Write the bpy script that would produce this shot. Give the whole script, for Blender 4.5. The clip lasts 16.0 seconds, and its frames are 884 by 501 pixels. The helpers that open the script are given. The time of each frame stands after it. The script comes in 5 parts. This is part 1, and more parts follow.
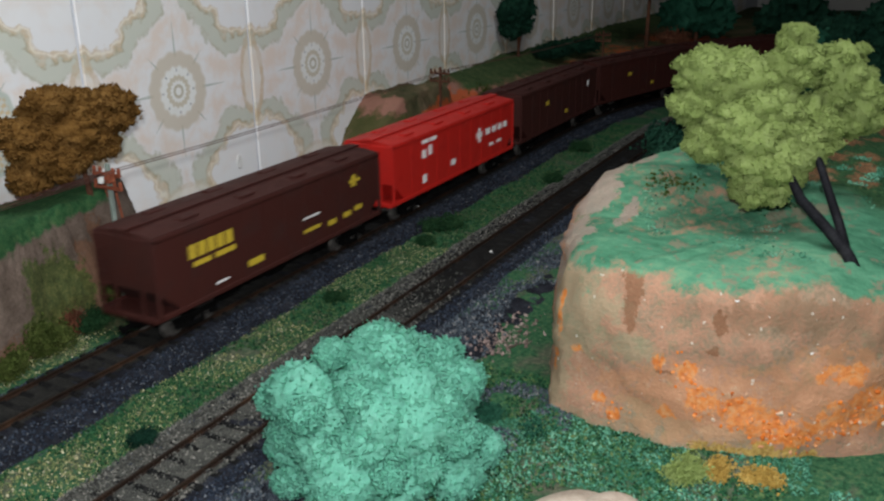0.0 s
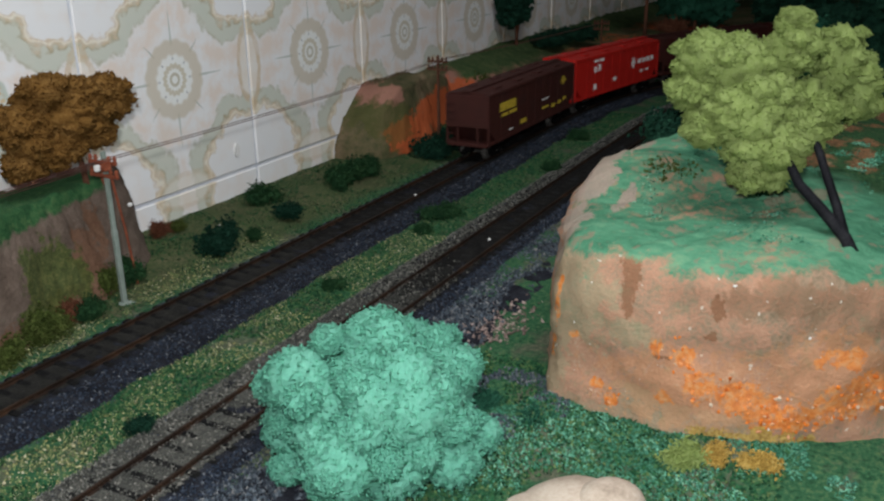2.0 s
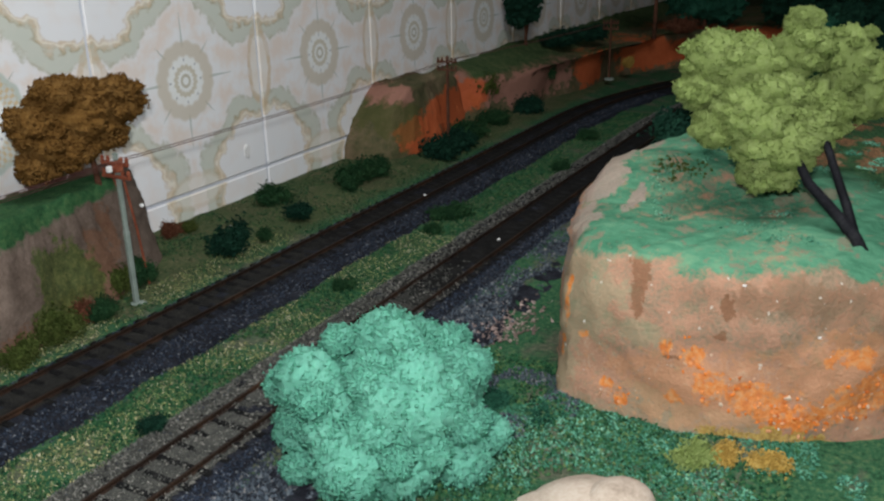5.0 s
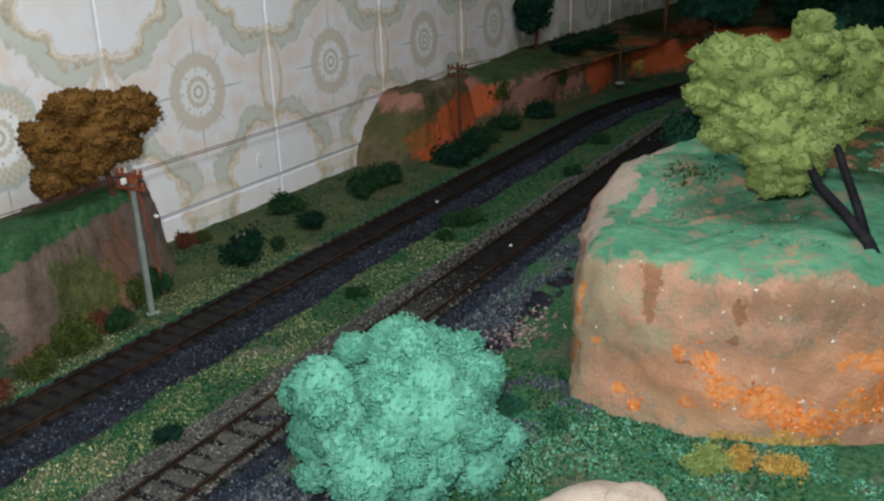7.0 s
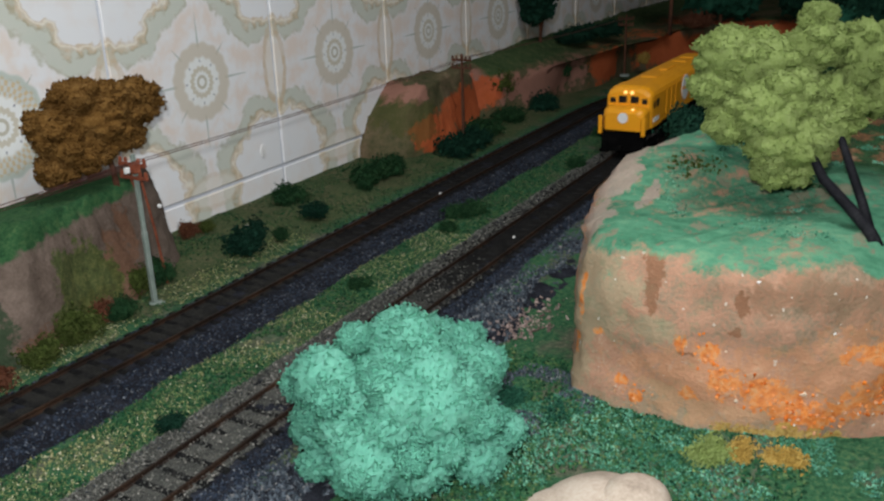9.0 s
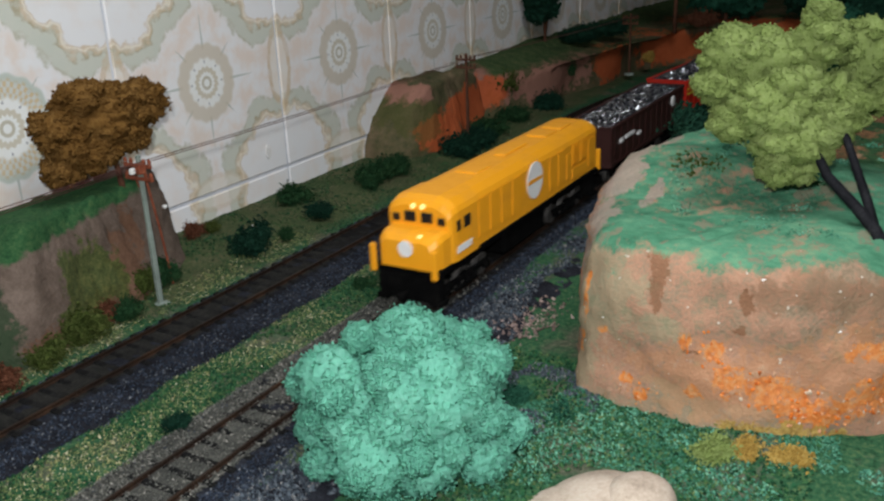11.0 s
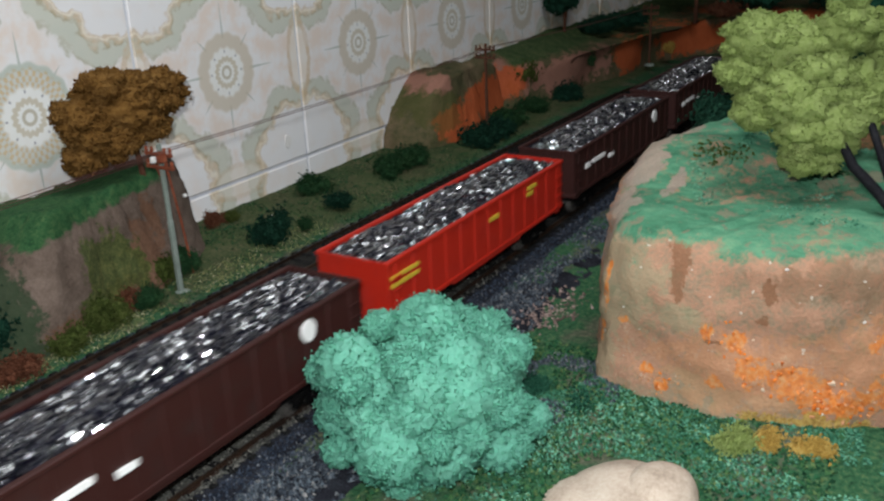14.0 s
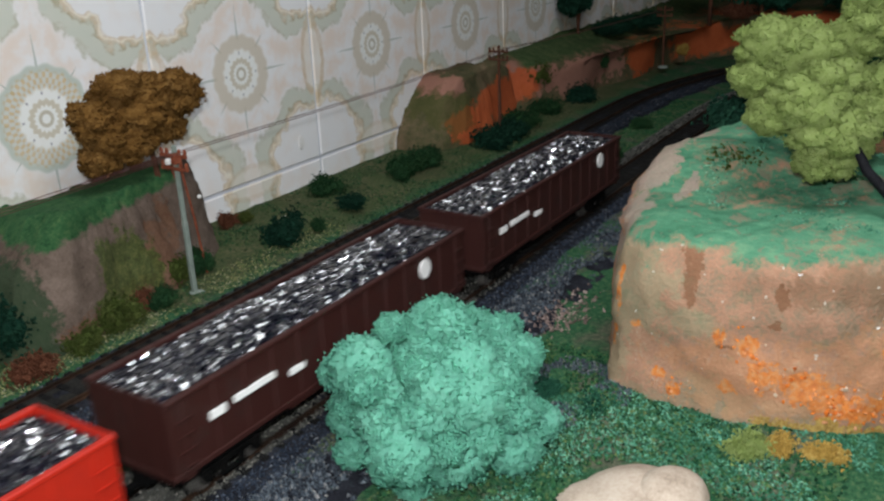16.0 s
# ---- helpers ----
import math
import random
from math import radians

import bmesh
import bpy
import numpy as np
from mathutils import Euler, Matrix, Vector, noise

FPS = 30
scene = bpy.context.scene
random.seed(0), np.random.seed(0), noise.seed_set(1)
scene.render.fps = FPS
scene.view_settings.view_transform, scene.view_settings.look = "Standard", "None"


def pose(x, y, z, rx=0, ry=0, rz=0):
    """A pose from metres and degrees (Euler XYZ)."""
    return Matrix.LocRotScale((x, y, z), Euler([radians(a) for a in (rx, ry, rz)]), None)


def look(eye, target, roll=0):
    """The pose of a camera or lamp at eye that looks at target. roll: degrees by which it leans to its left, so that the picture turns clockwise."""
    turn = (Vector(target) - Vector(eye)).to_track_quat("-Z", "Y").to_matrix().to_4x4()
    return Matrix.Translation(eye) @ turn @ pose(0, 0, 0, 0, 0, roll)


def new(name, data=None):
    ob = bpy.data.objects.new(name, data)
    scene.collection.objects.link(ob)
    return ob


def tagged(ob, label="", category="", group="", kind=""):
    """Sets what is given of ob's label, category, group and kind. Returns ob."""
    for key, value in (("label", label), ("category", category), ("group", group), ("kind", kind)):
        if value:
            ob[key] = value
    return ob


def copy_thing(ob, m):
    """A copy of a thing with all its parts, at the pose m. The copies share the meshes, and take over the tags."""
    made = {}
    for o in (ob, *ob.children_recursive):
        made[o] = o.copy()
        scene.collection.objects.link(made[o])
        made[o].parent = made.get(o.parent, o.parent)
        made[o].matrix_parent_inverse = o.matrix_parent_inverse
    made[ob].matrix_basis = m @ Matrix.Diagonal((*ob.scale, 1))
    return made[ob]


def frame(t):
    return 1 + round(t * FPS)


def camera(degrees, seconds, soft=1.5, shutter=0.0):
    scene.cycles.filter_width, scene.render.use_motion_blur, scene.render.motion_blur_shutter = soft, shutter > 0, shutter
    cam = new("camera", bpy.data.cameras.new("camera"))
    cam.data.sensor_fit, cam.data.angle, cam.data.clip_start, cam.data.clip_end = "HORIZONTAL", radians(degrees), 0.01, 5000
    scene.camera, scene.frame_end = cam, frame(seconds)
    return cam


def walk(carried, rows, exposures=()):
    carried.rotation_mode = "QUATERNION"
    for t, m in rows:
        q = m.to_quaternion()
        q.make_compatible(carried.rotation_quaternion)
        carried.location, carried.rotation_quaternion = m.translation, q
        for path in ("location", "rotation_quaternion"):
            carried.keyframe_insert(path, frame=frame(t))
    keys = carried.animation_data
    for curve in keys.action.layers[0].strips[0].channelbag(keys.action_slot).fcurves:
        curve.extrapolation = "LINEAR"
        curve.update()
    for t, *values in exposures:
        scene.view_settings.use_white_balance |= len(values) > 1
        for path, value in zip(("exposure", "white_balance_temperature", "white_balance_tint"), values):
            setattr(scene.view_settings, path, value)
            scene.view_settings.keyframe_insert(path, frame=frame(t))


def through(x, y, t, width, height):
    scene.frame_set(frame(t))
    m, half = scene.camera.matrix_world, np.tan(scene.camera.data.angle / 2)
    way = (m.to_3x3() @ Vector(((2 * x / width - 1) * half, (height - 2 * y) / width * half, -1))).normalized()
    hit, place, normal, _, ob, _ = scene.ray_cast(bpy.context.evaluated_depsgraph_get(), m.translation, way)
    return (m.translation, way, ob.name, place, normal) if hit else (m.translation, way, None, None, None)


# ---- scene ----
cam = camera(52.4, 16.0, soft=2.4, shutter=0.7)

# The camera is held by hand in one spot and turns slowly: seconds, x, y, z, yaw, pitch, roll.
PATH = [
    (0, 0.00044, 0.00087, 0.16147, -61.98, -19.29, 0.69),
    (0.5, 0.00045, 0.00137, 0.16080, -62.14, -19.29, 0.49),
    (1, 0.00077, 0.00135, 0.16041, -62.06, -19.47, 0.59),
    (1.5, 0.00095, 0.00129, 0.15959, -62.11, -19.63, 0.46),
    (2, 0.00116, 0.00046, 0.15947, -62.09, -19.85, 0.84),
    (2.5, 0.00061, 0.00012, 0.15975, -62.07, -19.82, 0.78),
    (3, 0.00041, 0.00054, 0.16017, -61.86, -19.78, 0.38),
    (3.5, -0.00004, 0.00090, 0.16047, -61.82, -20.14, -0.18),
    (4, 0.00016, 0.00085, 0.16076, -61.73, -20.02, 0.26),
    (4.5, 0.00052, -0.00003, 0.15957, -61.55, -20.13, 0.67),
    (5, -0.00000, -0.00000, 0.16000, -61.55, -19.85, 1.12),
    (7.5, -0.00071, -0.00152, 0.16155, -60.90, -19.53, 2.11),
    (8, -0.00083, -0.00158, 0.15990, -60.75, -19.88, 1.76),
    (8.5, -0.00091, -0.00155, 0.16033, -60.76, -19.93, 1.85),
    (9, -0.00068, -0.00158, 0.16075, -60.65, -19.98, 1.86),
    (11.5, -0.00102, -0.00244, 0.16054, -60.33, -19.97, 2.23),
    (12, -0.00125, -0.00257, 0.16037, -60.15, -19.99, 2.16),
    (12.5, -0.00143, -0.00177, 0.16066, -60.01, -20.03, 2.23),
    (13, -0.00100, -0.00060, 0.16001, -59.57, -20.32, 1.93),
    (13.5, -0.00152, -0.00056, 0.15963, -59.38, -20.27, 2.07),
    (14, -0.00119, -0.00117, 0.15925, -59.28, -20.42, 2.35),
    (14.5, -0.00127, -0.00151, 0.16018, -59.00, -20.38, 2.35),
    (15, -0.00162, -0.00148, 0.16071, -58.83, -20.37, 2.22),
    (15.5, -0.00140, -0.00157, 0.16063, -58.60, -20.15, 2.70),
    (16, -0.00187, -0.00131, 0.16052, -58.46, -20.37, 2.32),
]
walk(cam, [(t, pose(x, y, z, 90 + pitch, roll, yaw)) for t, x, y, z, yaw, pitch, roll in PATH],
     [(0.0, 0.0), (16.0, 0.0)])

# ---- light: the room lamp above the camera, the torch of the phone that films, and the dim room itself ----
world = bpy.data.worlds.new("room_gloom")
world.use_nodes = True
world.node_tree.nodes["Background"].inputs[0].default_value = (0.55, 0.62, 0.7, 1)
world.node_tree.nodes["Background"].inputs[1].default_value = 0.006
scene.world = world
lamp = new("room_lamp", bpy.data.lights.new("room_lamp", "AREA"))
lamp.data.shape, lamp.data.size, lamp.data.energy = "DISK", 0.30, 2.65
lamp.data.color = (0.93, 0.97, 1.0)
lamp.matrix_world = look((0.22, -0.02, 0.58), (0.42, 0.26, 0.0))

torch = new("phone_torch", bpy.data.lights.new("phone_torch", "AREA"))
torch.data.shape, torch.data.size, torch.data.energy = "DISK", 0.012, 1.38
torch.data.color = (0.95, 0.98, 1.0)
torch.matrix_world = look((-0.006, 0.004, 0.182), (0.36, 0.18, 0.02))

MM = 0.001
WALL_Y = 378.0          # face of the tiled wall
FAR_Y, NEAR_Y = 281.0, 197.5    # centre lines of the two tracks
BEND_X, BEND_R = 745.0, 600.0   # where the far track starts to bend, and its radius


def track_point(s, y):
    """Plan position and heading on the track whose straight runs at y, s millimetres along."""
    if s <= BEND_X:
        return s, y, 0.0
    r = BEND_R - (FAR_Y - y)
    a = (s - BEND_X) / r
    return BEND_X + r * math.sin(a), y - r * (1 - math.cos(a)), -a


# ---- node helpers ----
class Graph:
    def __init__(self, name):
        self.mat = bpy.data.materials.new(name)
        self.mat.use_nodes = True
        self.t = self.mat.node_tree
        self.bsdf = self.t.nodes["Principled BSDF"]

    def node(self, kind, **sets):
        n = self.t.nodes.new(kind)
        for k, v in sets.items():
            setattr(n, k, v)
        return n

    def put(self, socket, v):
        if isinstance(v, bpy.types.NodeSocket):
            self.t.links.new(v, socket)
        elif isinstance(v, (tuple, list)) and len(v) == 3 and socket.type == "RGBA":
            socket.default_value = (*v, 1)
        else:
            socket.default_value = v

    def math(self, op, a, b=0.0, c=0.0, clamp=False):
        n = self.node("ShaderNodeMath", operation=op, use_clamp=clamp)
        for i, v in enumerate((a, b, c)):
            self.put(n.inputs[i], v)
        return n.outputs[0]

    def step(self, v, lo, hi):
        n = self.node("ShaderNodeMapRange", interpolation_type="SMOOTHSTEP")
        self.put(n.inputs[0], v)
        n.inputs[1].default_value, n.inputs[2].default_value = lo, hi
        return n.outputs[0]

    def band(self, v, lo, hi, soft):
        return self.math("MULTIPLY", self.step(v, lo - soft, lo + soft), self.math("SUBTRACT", 1.0, self.step(v, hi - soft, hi + soft)))

    def mix(self, f, a, b, blend="MIX"):
        n = self.node("ShaderNodeMix", data_type="RGBA", blend_type=blend)
        self.put(n.inputs["Factor"], f)
        self.put(n.inputs[6], a)
        self.put(n.inputs[7], b)
        return n.outputs[2]

    def coords(self, which="Object"):
        return self.node("ShaderNodeTexCoord").outputs[which]

    def noise(self, size, detail=4.0, rough=0.6, vec=None, distort=0.0):
        n = self.node("ShaderNodeTexNoise")
        self.put(n.inputs["Vector"], vec or self.coords())
        n.inputs["Scale"].default_value = 1.0 / (size * MM)
        n.inputs["Detail"].default_value, n.inputs["Roughness"].default_value, n.inputs["Distortion"].default_value = detail, rough, distort
        return n.outputs["Fac"]

    def ramp(self, f, stops, hard=False):
        n = self.node("ShaderNodeValToRGB")
        n.color_ramp.interpolation = "CONSTANT" if hard else "LINEAR"
        el = n.color_ramp.elements
        while len(el) < len(stops):
            el.new(0.5)
        for e, (p, c) in zip(el, stops):
            e.position, e.color = p, (*c, 1)
        self.put(n.inputs[0], f)
        return n.outputs[0]

    def bump(self, height, dist, strength=1.0, normal=None):
        n = self.node("ShaderNodeBump")
        n.inputs["Strength"].default_value, n.inputs["Distance"].default_value = strength, dist * MM
        self.put(n.inputs["Height"], height)
        if normal is not None:
            self.put(n.inputs["Normal"], normal)
        return n.outputs[0]

    def zone(self, a, b, spots, wander=0.5, grain=9.0):
        """A painted patch of ovals (centre and half widths in millimetres along a and b), with a torn edge."""
        n = self.math("MULTIPLY", self.math("SUBTRACT", self.noise(grain, 5, 0.75), 0.5), 4.2 * wander)
        best = None
        for ca, cb, ra, rb in spots:
            p = self.math("POWER", self.math("ABSOLUTE", self.math("DIVIDE", self.math("SUBTRACT", a, ca), ra)), 2.0)
            q = self.math("POWER", self.math("ABSOLUTE", self.math("DIVIDE", self.math("SUBTRACT", b, cb), rb)), 2.0)
            d = self.math("SUBTRACT", 1.0, self.math("SQRT", self.math("ADD", p, q)))
            best = d if best is None else self.math("MAXIMUM", best, d)
        return self.step(self.math("ADD", best, n), -0.12, 0.16)

    def millimetres(self):
        n = self.node("ShaderNodeSeparateXYZ")
        self.put(n.inputs[0], self.coords())
        return [self.math("MULTIPLY", o, 1000.0) for o in n.outputs]

    def done(self, color, rough=0.8, normal=None, metal=0.0, spec=0.5):
        self.put(self.bsdf.inputs["Base Color"], color)
        self.put(self.bsdf.inputs["Roughness"], rough)
        self.put(self.bsdf.inputs["Metallic"], metal)
        self.put(self.bsdf.inputs["Specular IOR Level"], spec)
        if normal is not None:
            self.put(self.bsdf.inputs["Normal"], normal)
        return self.mat


def speckled(name, dark, mid, light, size, grain, rough=0.9, relief=0.4, spec=0.3):
    """Two scales of colour and a fine relief."""
    g = Graph(name)
    a, b = g.noise(size, 5), g.noise(grain, 3, 0.7)
    f = g.math("ADD", g.math("MULTIPLY", a, 0.6), g.math("MULTIPLY", b, 0.4))
    return g.done(g.ramp(f, [(0.34, dark), (0.5, mid), (0.66, light)]), rough, g.bump(b, relief), spec=spec)


def painted(name, color, dirt, rough=0.45, dirt_size=9.0, amount=0.5, relief=0.05):
    """Moulded plastic with a coat of paint: slight mottling, dust in the grain."""
    g = Graph(name)
    f = g.step(g.noise(dirt_size, 6, 0.7), 0.45, 0.75)
    c = g.mix(g.math("MULTIPLY", f, amount), color, dirt)
    return g.done(c, g.math("ADD", rough, g.math("MULTIPLY", f, 0.2)), g.bump(g.noise(0.6, 2), relief), spec=0.28)


def islands(name, stops, rough=0.9, spec=0.2, patch=None):
    """Loose grains: each takes a colour of its own."""
    g = Graph(name)
    c = g.ramp(g.node("ShaderNodeNewGeometry").outputs["Random Per Island"], stops)
    if patch:
        c = g.mix(g.step(g.noise(patch[0], 3), 0.45, 0.6), c, g.mix(0.75, c, patch[1]))
    return g.done(c, rough, spec=spec)


# ---- materials ----
def tile_material(name, lacy):
    """Glazed wall tile: a ringed medallion, compass points, a wavy green ribbon and gilt scallops round white corners."""
    g = Graph(name)
    s = g.node("ShaderNodeSeparateXYZ")
    g.put(s.inputs[0], g.coords())
    wob = g.math("ADD", g.math("MULTIPLY", g.noise(16, 2), 0.85), g.math("MULTIPLY", g.noise(4, 2), 0.15))
    u = g.math("DIVIDE", s.outputs[0], 65 * MM)
    v = g.math("DIVIDE", s.outputs[2], 65 * MM)
    au, av = g.math("ABSOLUTE", u), g.math("ABSOLUTE", v)
    r = g.math("SQRT", g.math("ADD", g.math("MULTIPLY", u, u), g.math("MULTIPLY", v, v)))
    th = g.math("ARCTAN2", v, u)
    cu, cv = g.math("SUBTRACT", 1.0, au), g.math("SUBTRACT", 1.0, av)
    cw = g.math("MULTIPLY", cu, 0.82)
    ca = g.math("ARCTAN2", cv, cw)
    scal = g.math("ABSOLUTE", g.math("SINE", g.math("MULTIPLY", ca, 4.0)))
    rc0 = g.math("SQRT", g.math("ADD", g.math("MULTIPLY", cw, cw), g.math("MULTIPLY", cv, cv)))
    wobble = g.math("MULTIPLY", g.math("SUBTRACT", wob, 0.5), 0.30)
    rc = g.math("ADD", g.math("SUBTRACT", rc0, g.math("MULTIPLY", scal, 0.07)), wobble)
    rw = g.math("ADD", g.math("ADD", rc0, g.math("MULTIPLY", g.math("COSINE", g.math("MULTIPLY", ca, 8.0)), 0.035)), wobble)
    white, green, tan, gold, pink = (0.72, 0.72, 0.74), (0.47, 0.505, 0.43), (0.53, 0.46, 0.36), (0.56, 0.43, 0.29), (0.70, 0.58, 0.50)
    worn = g.step(g.noise(6, 4, 0.7), 0.36, 0.6)
    c = g.mix(g.noise(25, 3), white, (0.75, 0.73, 0.72))
    blush = g.math("MULTIPLY", g.band(rw, 0.78, 1.00, 0.07), g.step(g.noise(17, 3), 0.36, 0.62))
    c = g.mix(g.math("MULTIPLY", blush, 0.8), c, pink)
    inner = g.math("MULTIPLY", g.band(rc, 0.10, 0.44, 0.10), g.step(g.noise(22, 3), 0.42, 0.66))
    c = g.mix(g.math("MULTIPLY", inner, 0.35), c, pink)
    c = g.mix(g.math("MULTIPLY", g.band(rw, 0.585, 0.75, 0.025), 0.88), c, g.mix(g.noise(8, 3), green, (0.56, 0.55, 0.47)))
    c = g.mix(g.math("MULTIPLY", g.math("MULTIPLY", g.band(rw, 0.735, 0.770, 0.016), worn), 0.75), c, (0.40, 0.38, 0.28))
    c = g.mix(g.math("MULTIPLY", g.band(rc, 0.50, 0.575, 0.014), g.math("ADD", 0.35, g.math("MULTIPLY", worn, 0.5))), c, gold)
    c = g.mix(g.math("MULTIPLY", g.band(rc, 0.520, 0.540, 0.010), 0.7), c, (0.78, 0.72, 0.60))
    c = g.mix(g.math("MULTIPLY", g.math("MULTIPLY", g.band(rc, 0.570, 0.592, 0.010), worn), 0.75), c, (0.35, 0.29, 0.18))
    # gilt brackets at the middle of each side
    for along, across, amount in ((av, cu, 0.85), (au, cv, 0.4)):
        e = g.math("SQRT", g.math("ADD", g.math("POWER", g.math("DIVIDE", across, 0.17), 2.0), g.math("POWER", g.math("DIVIDE", along, 0.40), 2.0)))
        e = g.math("ADD", e, g.math("MULTIPLY", wobble, 1.6))
        c = g.mix(g.math("MULTIPLY", g.math("SUBTRACT", 1.0, g.step(e, 0.7, 0.9)), 0.6), c, (0.72, 0.66, 0.58))
        c = g.mix(g.math("MULTIPLY", g.band(e, 0.74, 1.0, 0.06), g.math("MULTIPLY", g.math("ADD", 0.5, g.math("MULTIPLY", worn, 0.5)), amount)), c, gold)
    # compass points: long on the axes, short between
    for k, (a, b) in enumerate(((u, v), (v, u))):
        reach = g.band(g.math("ABSOLUTE", a), 0.30, 0.60, 0.02)
        thin = g.math("LESS_THAN", g.math("ABSOLUTE", b), g.math("MULTIPLY", g.math("SUBTRACT", 0.66, g.math("ABSOLUTE", a)), 0.040))
        c = g.mix(g.math("MULTIPLY", g.math("MULTIPLY", reach, thin), 0.7), c, (0.36, 0.40, 0.36))
    diag = g.math("LESS_THAN", g.math("ABSOLUTE", g.math("SUBTRACT", au, av)), g.math("MULTIPLY", g.math("SUBTRACT", 0.47, r), 0.10))
    c = g.mix(g.math("MULTIPLY", g.math("MULTIPLY", diag, g.band(r, 0.3, 0.46, 0.01)), 0.7), c, (0.34, 0.38, 0.34))
    # medallion
    rm = g.math("ADD", r, g.math("MULTIPLY", g.math("COSINE", g.math("MULTIPLY", th, 16.0)), 0.008))
    ring = tan
    if lacy:
        lace = g.math("MULTIPLY", g.math("SINE", g.math("MULTIPLY", th, 34.0)), g.math("SINE", g.math("MULTIPLY", r, 75.0)))
        ring = g.mix(g.step(lace, -0.2, 0.3), (0.50, 0.51, 0.46), (0.50, 0.36, 0.16))
        c = g.mix(g.band(rm, 0.33, 0.385, 0.015), c, (0.47, 0.51, 0.46))
    c = g.mix(g.math("LESS_THAN", rm, 0.22), c, (0.74, 0.74, 0.72))
    c = g.mix(g.math("MULTIPLY", g.band(rm, 0.215, 0.345, 0.02), 0.78), c, ring)
    dots = g.math("MULTIPLY", g.band(r, 0.175, 0.195, 0.006), g.step(g.math("COSINE", g.math("MULTIPLY", th, 8.0)), 0.9, 0.98))
    c = g.mix(dots, c, (0.30, 0.30, 0.33))
    c = g.mix(g.math("MULTIPLY", g.band(rm, 0.095, 0.14, 0.008), 0.8), c, (0.50, 0.44, 0.33))
    c = g.mix(g.math("MULTIPLY", g.band(r, 0.035, 0.062, 0.006), 0.85), c, (0.42, 0.38, 0.29))
    c = g.mix(g.math("MULTIPLY", g.step(g.noise(40, 5, 0.7), 0.5, 0.8), 0.3), c, (0.60, 0.55, 0.49))
    return g.done(c, 0.32, g.bump(g.noise(30, 2), 0.25), spec=0.35)


M = {}
M["tile"], M["tile_lacy"] = tile_material("glazed_tile", False), tile_material("glazed_tile_lacy", True)
M["grout"] = speckled("grey_grout", (0.46, 0.48, 0.54), (0.58, 0.59, 0.63), (0.66, 0.66, 0.67), 30, 1.0)
M["plaster"] = speckled("room_plaster", (0.40, 0.39, 0.37), (0.44, 0.43, 0.4), (0.48, 0.46, 0.44), 300, 4)
M["board"] = speckled("layout_board", (0.12, 0.08, 0.05), (0.17, 0.12, 0.07), (0.22, 0.16, 0.1), 60, 3)
M["roomfloor"] = speckled("room_floor", (0.14, 0.12, 0.1), (0.19, 0.16, 0.13), (0.23, 0.2, 0.17), 90, 4)


def ground_material():
    g = Graph("painted_scenery_ground")
    _, sy, _ = g.millimetres()
    n, f = g.noise(28, 5, 0.65), g.noise(2.0, 3, 0.7)
    green = g.ramp(f, [(0.3, (0.010, 0.036, 0.016)), (0.5, (0.026, 0.085, 0.040)), (0.7, (0.075, 0.13, 0.055))])
    earth = g.ramp(f, [(0.3, (0.042, 0.052, 0.034)), (0.55, (0.085, 0.095, 0.062)), (0.75, (0.16, 0.15, 0.10))])
    khaki = g.ramp(g.math("ADD", g.math("MULTIPLY", g.noise(20, 4), 0.5), g.math("MULTIPLY", f, 0.5)), [(0.34, (0.030, 0.052, 0.020)), (0.5, (0.066, 0.074, 0.032)), (0.66, (0.115, 0.10, 0.055))])
    c = g.mix(g.step(n, 0.50, 0.62), green, earth)
    strip = g.step(g.math("ADD", sy, g.math("MULTIPLY", n, 20.0)), 310, 322)
    return g.done(g.mix(g.math("MULTIPLY", strip, 0.8), c, khaki), 0.95, g.bump(f, 0.9), spec=0.08)


